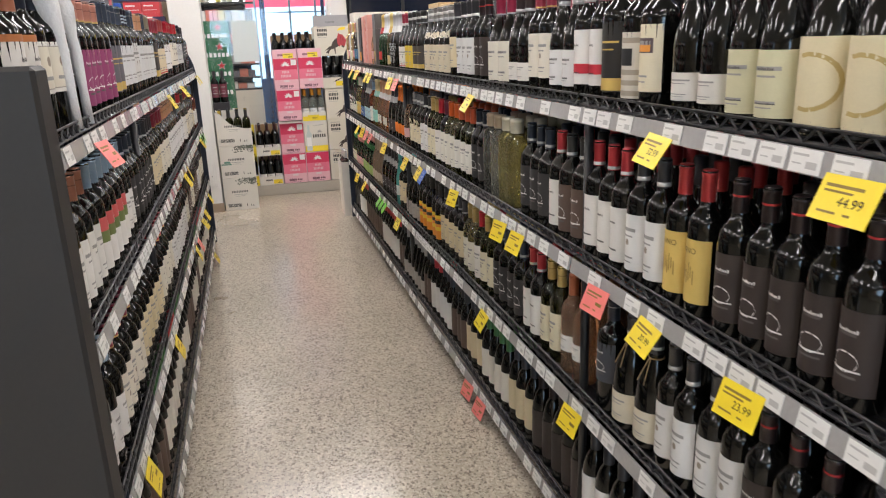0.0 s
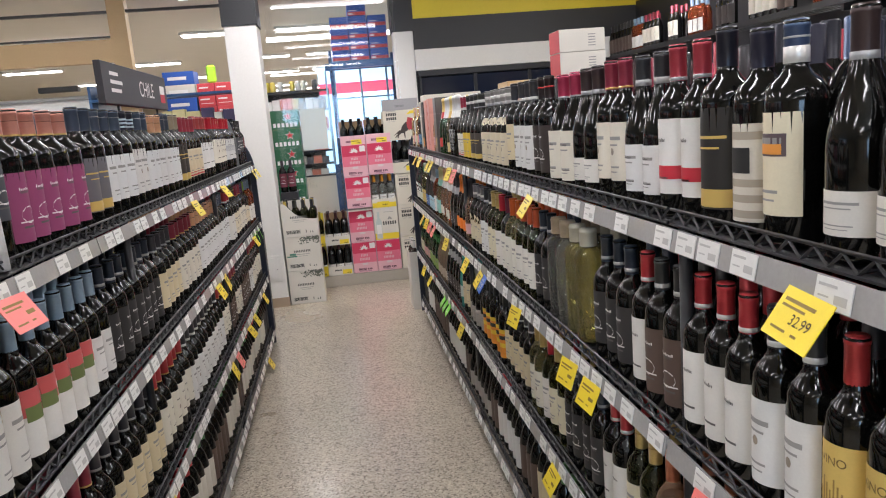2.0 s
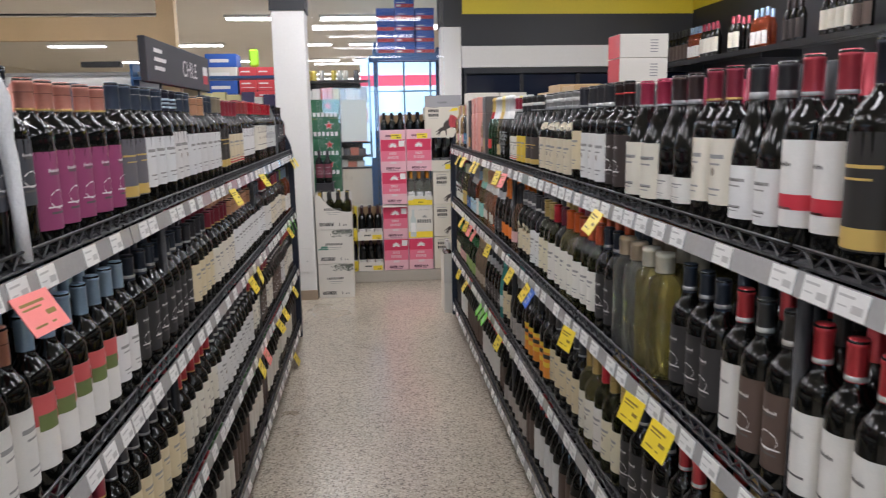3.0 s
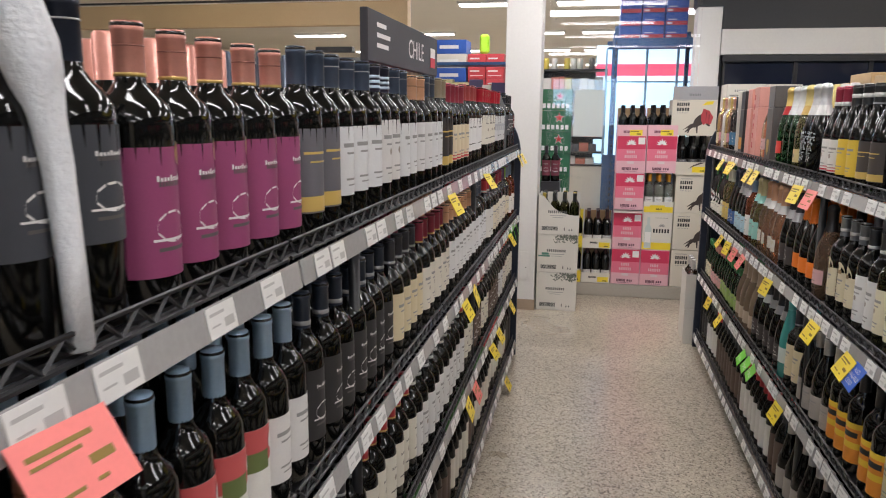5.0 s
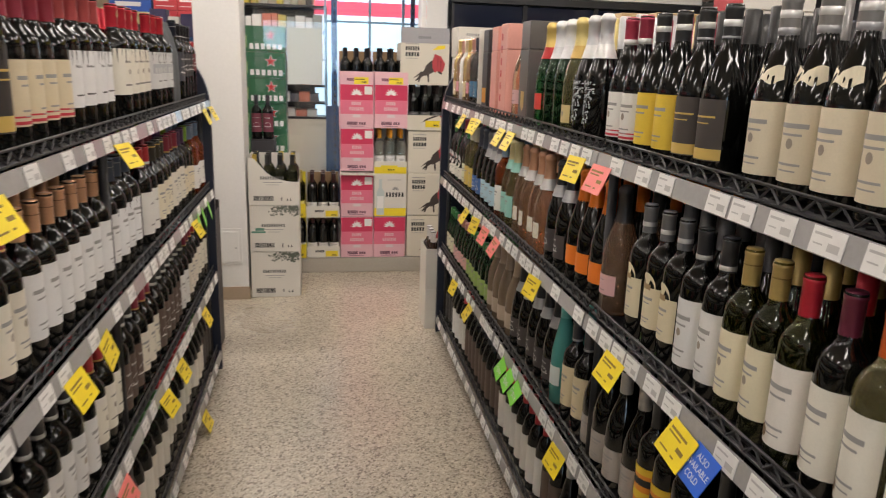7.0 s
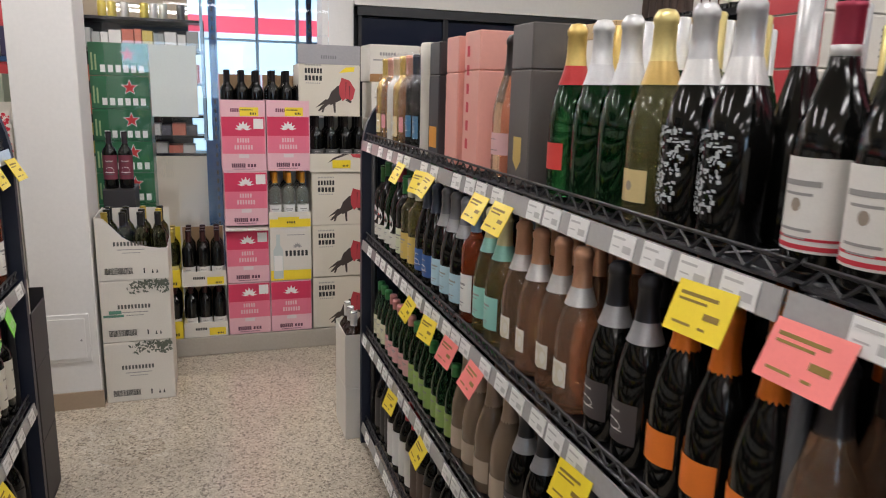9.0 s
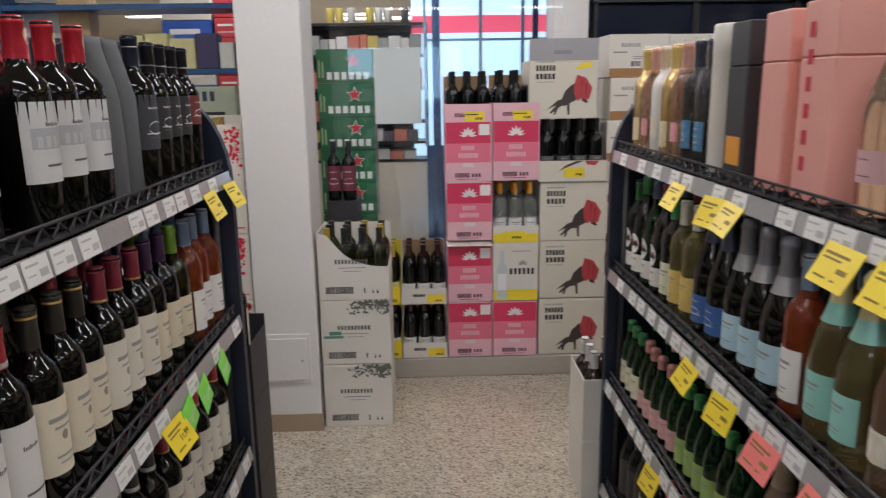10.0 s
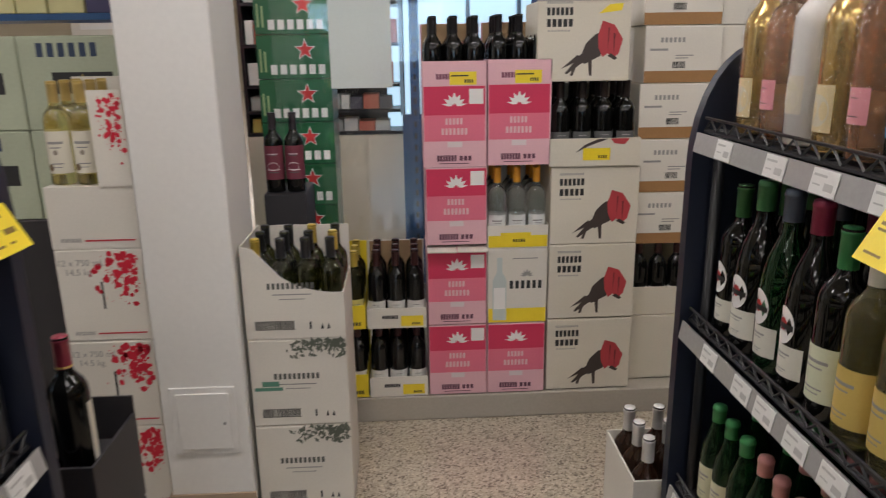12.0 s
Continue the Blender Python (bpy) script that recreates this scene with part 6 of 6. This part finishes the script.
# Blue steel rack loaded with soft drink cases.
br = tagged(empty("steel_rack", Matrix.Translation((0, 0, 0))), "tall blue steel rack with perforated uprights", "rack")
for x in (0.25, 0.97):
    for y in (8.65, 9.25):
        u = part("upright", box(x, y, 0, x + 0.04, y + 0.04, 2.35), STEELB, br)
        hb = bmesh.new()
        for i in range(30):
            add_box(hb, x + 0.013, y - 0.0012, 0.5 + i * 0.06, x + 0.027, y + 0.0005, 0.53 + i * 0.06)
        part("slots", hb, INKB, u)
part("rack_deck", box(0.25, 8.69, 2.20, 1.01, 9.25, 2.235), STEELB, br)
part("beam", box(0.29, 8.655, 2.165, 0.97, 8.69, 2.24), STEELB, br)
part("lower_deck", box(0.29, 8.69, 0.25, 0.97, 9.25, 0.29), STEELB, br)
for r in range(5):
    for c in range(2):
        if r == 4 and c == 1:
            continue
        o = carton("soda_case", 0.5 + c * 0.21, 8.7, 2.237 + r * 0.117, 0.2, 0.35, 0.115, BLUEC, "blue and red soft drink case", "drink case", "soft drink cases")
        ink_part(o, REDC, lambda b: bar(b, 0.004, 0.004, 0.196, 0.04, -0.0006), "red_band")
        ink_part(o, INKW, lambda b: [bar(b, 0.02, 0.05, 0.1, 0.058, -0.0008), bar(b, 0.012, 0.012, 0.06, 0.03, -0.0009)])
for r in range(4):
    o = carton("soda_case", 0.30, 8.72, 2.237 + r * 0.117, 0.19, 0.35, 0.115, BLUEC, "blue and red soft drink case", "drink case", "soft drink cases")
    ink_part(o, REDC, lambda b: bar(b, 0.004, 0.004, 0.186, 0.04, -0.0006), "red_band")

# ---- beside and beyond the column ----
rng = random.Random(12)


def splatter(b):
    for i in range(260):
        cx, cz = rng.gauss(0.222, 0.046), rng.gauss(0.238, 0.048)
        if not (0.1 < cx < 0.247 and 0.10 < cz < 0.285):
            continue
        s = rng.choice((0.002, 0.003, 0.005, 0.008, 0.012))
        flat(b, [(cx + s * rng.uniform(0.6, 1.1) * math.cos(k * 0.9), cz + s * rng.uniform(0.6, 1.1) * math.sin(k * 0.9)) for k in range(7)], -0.0006 - 0.00002 * (i % 12))


for k in range(4):
    o = carton("wine_carton", -0.862, 7.02, 0.02 + k * 0.301, 0.262, 0.3, 0.3, CARDW, "white wine carton with red splash print", group="red splash cartons") if k < 3 else open_carton("open_wine_carton", -0.862, 7.02, 0.923, 0.262, 0.3, 0.19, 0.5, CARDW, "white carton cut open with clear bottles", 0.19)
    ink_part(o, ink(0.60, 0.015, 0.04), splatter, "red_splash") if k < 3 else None
    if k < 3:
        lettering("12 x 750 mL", 0.028, INKGREY, o, pose(0.075, -0.0008, 0.255, 90))
        lettering("14.5 kg", 0.028, INKGREY, o, pose(0.065, -0.0008, 0.225, 90))
        ink_part(o, INKB, lambda b: bar(b, 0.128, 0.105, 0.134, 0.195, -0.0008), "slot")
    ink_part(o, INKGREY, lambda b: [word_bars(b, 0.03, 0.02, 0.09, 0.032, -0.0006, 9, 0.6)])
    ink_part(o, INKR, lambda b: bar(b, 0.1, 0.022, 0.25, 0.027, -0.0006))
side = part("splash_flap", box(0.165, -0.004, 0.19, 0.262, 0.0, 0.47), CARDW, o, "torn carton side with red splash")
def high_splash(b):
    for i in range(150):
        cx, cz, s = rng.gauss(0.232, 0.024), rng.gauss(0.39, 0.06), rng.choice((0.002, 0.003, 0.005, 0.009))
        if 0.17 < cx < 0.257 and 0.2 < cz < 0.46:
            flat(b, [(cx + s * rng.uniform(0.6, 1.1) * math.cos(k * 0.9), cz + s * rng.uniform(0.6, 1.1) * math.sin(k * 0.9)) for k in range(7)], -0.0046 - 0.00002 * (i % 12))
ink_part(o, ink(0.60, 0.015, 0.04), high_splash, "red_splash")
for i in range(2):
    for j in range(3):
        bottle("straw", -0.82 + i * 0.078, 7.08 + j * 0.085, 1.115, -90, "in a carton")
ft = part("floor_board", box(-0.866, 7.018, 0.0, -0.598, 7.324, 0.019), CARD)
tagged(ft, "flattened brown board under the splash cartons", "board")
PALEG = worn("pale_green_case", (0.42, 0.46, 0.34), 0.5, 0.1)
db = tagged(part("display_plinth", box(-1.43, 7.39, 0, -0.69, 7.72, 0.934, 0.004), DARKC), "dark display plinth under pale beer cases", "plinth")
for k in range(3, 5):
    for c in range(2):
        o = carton("beer_case", -1.42 + c * 0.36, 7.4, 0.005 + k * 0.31, 0.355, 0.3, 0.308, PALEG, "pale green beer case in a stack", "beer case", "pale beer cases")
        ink_part(o, ink(0.03, 0.05, 0.10), lambda b: word_bars(b, 0.06, 0.24, 0.27, 0.285, -0.0006, 6, 0.6))
        ink_part(o, INKB, lambda b: bar(b, 0.1, 0.12, 0.3, 0.19, -0.0006), "dark_band")
        ink_part(o, INKG, lambda b: star(b, 0.2, 0.155, 0.03, -0.0009), "gold_mark")
gs = tagged(empty("goods_shelf", Matrix.Translation((-2.0, 7.85, 0))), "dark steel shelf with packaged goods", "shelf")
for zz in (1.62, 1.95):
    part("shelf_board", box(0, 0, zz, 1.38, 0.3, zz + 0.025), STEELB, gs)
for xx in (0.0, 1.36):
    part("shelf_post", box(xx, -0.004, 0, xx + 0.025, 0.3, 2.1), STEELB, gs)
for zz, hh in ((1.646, 0.2),):
    x = 0.04
    while x < 1.25:
        w = rng.uniform(0.08, 0.16)
        g = part("goods_box", box(-2.0 + x, 7.87, zz, -2.0 + x + w - 0.008, 8.1 - 0.12, zz + hh * rng.uniform(0.6, 1), 0.003), rng.choice([paper(c) for c in ((0.7, 0.68, 0.62), (0.06, 0.05, 0.12), (0.62, 0.2, 0.08), (0.66, 0.6, 0.3))]))
        tagged(g, "packaged goods standing on the steel shelf", "box", "goods on the steel shelf")
        x += w
for k in range(9):
    for c in range(2):
        o = carton("drink_case", -1.21 + c * 0.19, 9.0, 1.0 + k * 0.126, 0.185, 0.3, 0.124, REDC, "red drink case in a high stack", "drink case", "red drink cases")
        ink_part(o, INKW, lambda b: [bar(b, 0.02, 0.07, 0.12, 0.085, -0.0006), bar(b, 0.02, 0.03, 0.16, 0.035, -0.0006)])
tb = tagged(part("display_table", box(-1.75, 8.95, 0, -0.8, 9.4, 0.998, 0.004), DARKC), "dark display table under drink cases", "table")
for k in range(9):
    o = carton("drink_case", -1.56 , 9.0, 1.0 + k * 0.142, 0.33, 0.3, 0.14, BLUEC if k % 3 != 1 else CARDW, "blue drink case in a high stack", "drink case", "blue drink cases")
    ink_part(o, INKW, lambda b: bar(b, 0.05, 0.05, 0.25, 0.085, -0.0006))
lp = part("lime_packet", box(-1.10, 9.05, 2.137, -1.0, 9.12, 2.33, 0.02), worn("lime_wrap", (0.35, 0.7, 0.03), 0.3))
tagged(lp, "bright lime green packet on the red cases", "packet")

# ---- on and around the shelving ----
sg = tagged(empty("aisle_sign", Matrix.Translation((-0.8, 4.135, 0))), "charcoal aisle sign with white lettering on stakes", "sign")
part("board", box(-0.02, 0, 1.735, 0.012, 1.295, 1.935, 0.003), DARKC, sg)
for yy in (0.25, 1.05):
    part("stake", add_rod(bmesh.new(), (-0.004, yy, 1.336), (-0.004, yy, 1.74), 0.006, 8), WIRE, sg)
lettering("CHILE", 0.12, INKW, sg, pose(0.0135, 0.80, 1.83, 90, 0, 90))
for i, w in enumerate((0.14, 0.2, 0.17)):
    q = bmesh.new()
    q.faces.new([q.verts.new((0.0135, yy, zz)) for yy, zz in ((0.12, 1.875 - i * 0.04), (0.12 + w, 1.875 - i * 0.04), (0.12 + w, 1.893 - i * 0.04), (0.12, 1.893 - i * 0.04))])
    part("small_writing", q, INKW, sg)
for c, z0, z1 in ((INKR, 1.775, 1.825), (INKW, 1.825, 1.875)):
    part("flag", box(0.0125, 1.12, z0, 0.0137, 1.23, z1), c, sg)
for yy, seed in ((1.785, 1), (1.912, 2)):
    rng, b, rows = random.Random(seed), bmesh.new(), []
    for zz, half, thick, back in ((0.0, 0.013, 0.010, 0.0), (0.08, 0.013, 0.010, 0.001), (0.16, 0.0145, 0.012, 0.004), (0.2, 0.018, 0.015, 0.008), (0.235, 0.022, 0.021, 0.014), (0.265, 0.025, 0.027, 0.019),
                                  (0.295, 0.023, 0.024, 0.023), (0.315, 0.026, 0.029, 0.026), (0.335, 0.024, 0.025, 0.028), (0.345, 0.016, 0.015, 0.029)):
        rows.append([b.verts.new((-back + thick * math.cos(k * 0.4488) * rng.uniform(0.85, 1.15), -back * 0.8 + half * math.sin(k * 0.4488) * rng.uniform(0.92, 1.08), zz + (rng.uniform(-0.004, 0.004) if zz else 0))) for k in range(14)])
    for lo, hi in zip(rows, rows[1:]):
        for k in range(14):
            b.faces.new((lo[k], lo[(k + 1) % 14], hi[(k + 1) % 14], hi[k]))
    b.faces.new(rows[0][::-1])
    b.faces.new(rows[-1])
    o = part("foam_sleeve", b, PUFF, smooth=True)
    o.matrix_basis = Matrix.Translation((LEFT_X - 0.008, yy, LEVELS[0]))
    tagged(o, "white foam bottle sleeve standing on the shelf", "sleeve", "foam sleeves")


def gift_box(y, w, h, material, label, r=0.0):
    x = RX + 0.02
    if r:
        o = part("gift_tube", lathe([(0, 0), (r - 0.001, 0), (r, 0.003), (r, h * 0.8), (r + 0.0008, h * 0.805), (r + 0.0008, h - 0.004), (r - 0.002, h), (0, h)], 20), material, smooth=True)
        o.matrix_basis = Matrix.Translation((x + r, y, LEVELS[0]))
    else:
        o = part("gift_box", add_box(box(0, -w / 2, 0, w, w / 2, h * 0.72, 0.003), 0.0008, -w / 2 + 0.0008, h * 0.722, w - 0.0008, w / 2 - 0.0008, h, 0.003), material)
        o.matrix_basis = Matrix.Translation((x, y, LEVELS[0]))
    return tagged(o, label, "gift box")


SALMON = worn("salmon_card", (0.72, 0.34, 0.28), 0.45, 0.05)
PEWTER = worn("pewter_card", (0.10, 0.09, 0.085), 0.35, 0.08)
g1 = gift_box(4.82, 0.105, 0.33, PEWTER, "tall pewter grey gift box with gold shield")
q = bmesh.new()
q.faces.new([q.verts.new((-0.001, yy, zz)) for yy, zz in ((0.02, 0.05), (0.02, 0.1), (-0.02, 0.1), (-0.02, 0.05), (0, 0.03))])
part("shield", q, INKG, g1)
g2 = gift_box(5.12, 0.11, 0.335, SALMON, "tall salmon pink gift box with dark writing")
q = bmesh.new()
for i in range(6):
    q.faces.new([q.verts.new((-0.001, yy, zz)) for yy, zz in ((0.03, 0.05 + i * 0.045), (0.03, 0.075 + i * 0.045), (0.012, 0.075 + i * 0.045), (0.012, 0.05 + i * 0.045))])
part("small_writing", q, INKR, g2)
g2b = gift_box(5.27, 0.10, 0.33, SALMON, "tall salmon pink gift box beside another")
bottle("pinkblack", RX + 0.07, 4.975, LEVELS[0], 180, WHERE[0])
g3 = gift_box(5.43, 0.095, 0.325, DARKC, "tall black gift box with orange label")
q = bmesh.new()
q.faces.new([q.verts.new((-0.001, yy, zz)) for yy, zz in ((0.035, 0.03), (0.035, 0.09), (-0.035, 0.09), (-0.035, 0.03))])
part("orange_label", q, ink(0.7, 0.3, 0.03), g3)
gift_box(5.56, 0, 0.33, CARDW, "tall white gift tube", 0.048)
FILM = bpy.data.materials.new("clear_film")
FILM.use_nodes = True
fn = FILM.node_tree
fn.nodes.remove(fn.nodes["Principled BSDF"])
ft, fg, fm, fb, fz = (fn.nodes.new(k) for k in ("ShaderNodeBsdfTransparent", "ShaderNodeBsdfGlossy", "ShaderNodeMixShader", "ShaderNodeBump", "ShaderNodeTexNoise"))
fg.inputs["Roughness"].default_value = 0.02
fm.inputs[0].default_value = 0.06
fz.inputs["Scale"].default_value, fz.inputs["Detail"].default_value = 90.0, 2.0
fb.inputs["Strength"].default_value, fb.inputs["Distance"].default_value = 1.0, 0.012
fn.links.new(fz.outputs["Fac"], fb.inputs["Height"])
fn.links.new(fb.outputs[0], fg.inputs["Normal"])
fn.links.new(ft.outputs[0], fm.inputs[1])
fn.links.new(fg.outputs[0], fm.inputs[2])
fn.links.new(fm.outputs[0], fn.nodes["Material Output"].inputs[0])


def film_wrap(parent, seed):
    """Crinkled clear film gathered at the neck and flared above it."""
    rng, b = random.Random(seed), lathe([(0.0385, 0.002), (0.0395, 0.19), (0.035, 0.215), (0.024, 0.24), (0.0185, 0.27), (0.0175, 0.3), (0.02, 0.315)], 22)
    for v in b.verts:
        k = rng.uniform(0.98, 1.09)
        v.co.x, v.co.y = v.co.x * k, v.co.y * k
    part("film_wrap", b, FILM, parent, "crinkled clear film")


yy = 5.655
for key in ("darkwrap", "darkwrap", "pinkwrap", "goldwrap", "whitewrap", "pinkwrap", "goldwrap"):
    for j in range(3):
        o = bottle(key, RX + 0.058 + j * 0.085, yy, LEVELS[0], 180, WHERE[0])
        if j < 2:
            film_wrap(o, int(yy * 100) + j)
    yy += 0.0865

# Grey cloth bottle bags among the red wine.
BAGC = worn("grey_bag_cloth", (0.11, 0.115, 0.12), 0.85, 0.15, 14, 400, 0.5)
for y0, seed in ((5.265, 3), (5.341, 4)):
    rng = random.Random(seed)
    b = bmesh.new()
    rows = []
    for zz, wx, wy in ((0.0, 0.036, 0.036), (0.01, 0.04, 0.039), (0.1, 0.041, 0.039), (0.19, 0.039, 0.038), (0.23, 0.03, 0.036), (0.262, 0.02, 0.034), (0.285, 0.012, 0.036), (0.30, 0.007, 0.038)):
        rows.append([b.verts.new((wx * math.cos(k * 0.3927) * rng.uniform(0.95, 1.04), wy * math.sin(k * 0.3927) * rng.uniform(0.96, 1.03), zz)) for k in range(16)])
    for lo, hi in zip(rows, rows[1:]):
        for k in range(16):
            b.faces.new((lo[k], lo[(k + 1) % 16], hi[(k + 1) % 16], hi[k]))
    b.faces.new(rows[0][::-1])
    b.faces.new(rows[-1])
    o = part("bottle_bag", b, BAGC, smooth=True)
    o.matrix_basis = Matrix.Translation((LEFT_X - 0.062, y0, LEVELS[0]))
    tagged(o, "grey cloth bottle bag standing among the wine", "bag", "bottle bags")

for k in range(5):
    o = carton("gift_carton", 1.62, 4.84, LEVELS[0] + 0.001 + k * 0.134, 0.285, 0.2, 0.132, CARDW, "white and red flat gift carton in a stack", group="red and white cartons")
    part("red_side", box(-0.001, 0.001, 0.002, -0.0003, 0.199, 0.13), REDC, o, "red side")
    ink_part(o, INKGREY, lambda b: [bar(b, 0.18, 0.03 + i * 0.016, 0.225, 0.036 + i * 0.016, -0.0006) for i in range(5)])
for y0, h in ((5.15, 0.40), (5.5, 0.42), (5.85, 0.38)):
    o = part("wooden_case", box(1.45, y0, LEVELS[0], 1.72, y0 + 0.3, LEVELS[0] + h, 0.004), CARDW)
    part("tan_lid", box(1.447, y0 - 0.003, LEVELS[0] + h - 0.05, 1.723, y0 + 0.303, LEVELS[0] + h + 0.003, 0.003), TAN, o)
    tagged(o, "white case with tan lid on the shelving", "case")

# High spirit shelf along the black wall.
hs = tagged(empty("spirit_shelf", Matrix.Translation((3.2, 2.5, 2.04))), "long black wire shelf high on the wall", "shelf")
bm = bmesh.new()
for i in range(6):
    add_rod(bm, (0.01 + i * 0.066, 0, -0.006), (0.01 + i * 0.066, 5.6, -0.006), 0.003, 4)
add_box(bm, 0, 0, -0.03, 0.012, 5.6, 0.012)
part("wire_deck", bm, WIRE, hs)
for y in (0.3, 2.0, 3.7, 5.4):
    part("bracket", box(0.02, y, -0.07, 0.35, y + 0.02, -0.01), WIRE, hs)
pk, rng = Packed(), random.Random(31)
y = 2.6
while y < 8.0:
    key = rng.choice(("coral", "brownlab", "redtop", "masi", "brownlab"))
    for i in range(rng.choice((2, 3, 4))):
        pk.add(key, 3.27, y, 2.046, 10, 180)
        if rng.random() < 0.6:
            pk.add(key, 3.37, y + 0.02, 2.046, 9)
        y += 0.085
    y += rng.choice((0.0, 0.0, 0.2))
pk.done("row of spirit bottles on the high black shelf")
for y0 in (4.0, 4.22):
    o = part("spirit_carton", box(3.3, y0, 2.046, 3.5, y0 + 0.2, 2.38, 0.004), REDC)
    tagged(o, "red spirit carton on the high shelf", "carton")

# Cartons at the shelving ends.
for k in range(2):
    o = carton("wine_carton", 0.74, 6.345, k * 0.245, 0.17, 0.24, 0.243, CARDW, "white carton standing at the shelving end") if k == 0 else open_carton("open_wine_carton", 0.74, 6.345, 0.245, 0.17, 0.24, 0.24, 0.245, CARDW, "open white carton with white-topped bottles", 0.03)
for i in range(2):
    for j in range(3):
        bottle("whitecap", 0.785 + i * 0.078, 6.385 + j * 0.077, 0.277, 180, "in a carton")
for k in range(2):
    carton("wine_carton", -0.66, 6.08, k * 0.271, 0.272, 0.22, 0.27, DARKC, "charcoal carton stacked behind the shelving end", group="charcoal end cartons")
open_carton("open_wine_carton", -0.66, 6.08, 0.543, 0.272, 0.22, 0.2, 0.24, DARKC, "open charcoal carton with dark bottles", 0.14)
for i in range(3):
    bottle("redtop", -0.61 + i * 0.085, 6.14, 0.684, 60, "in a carton")
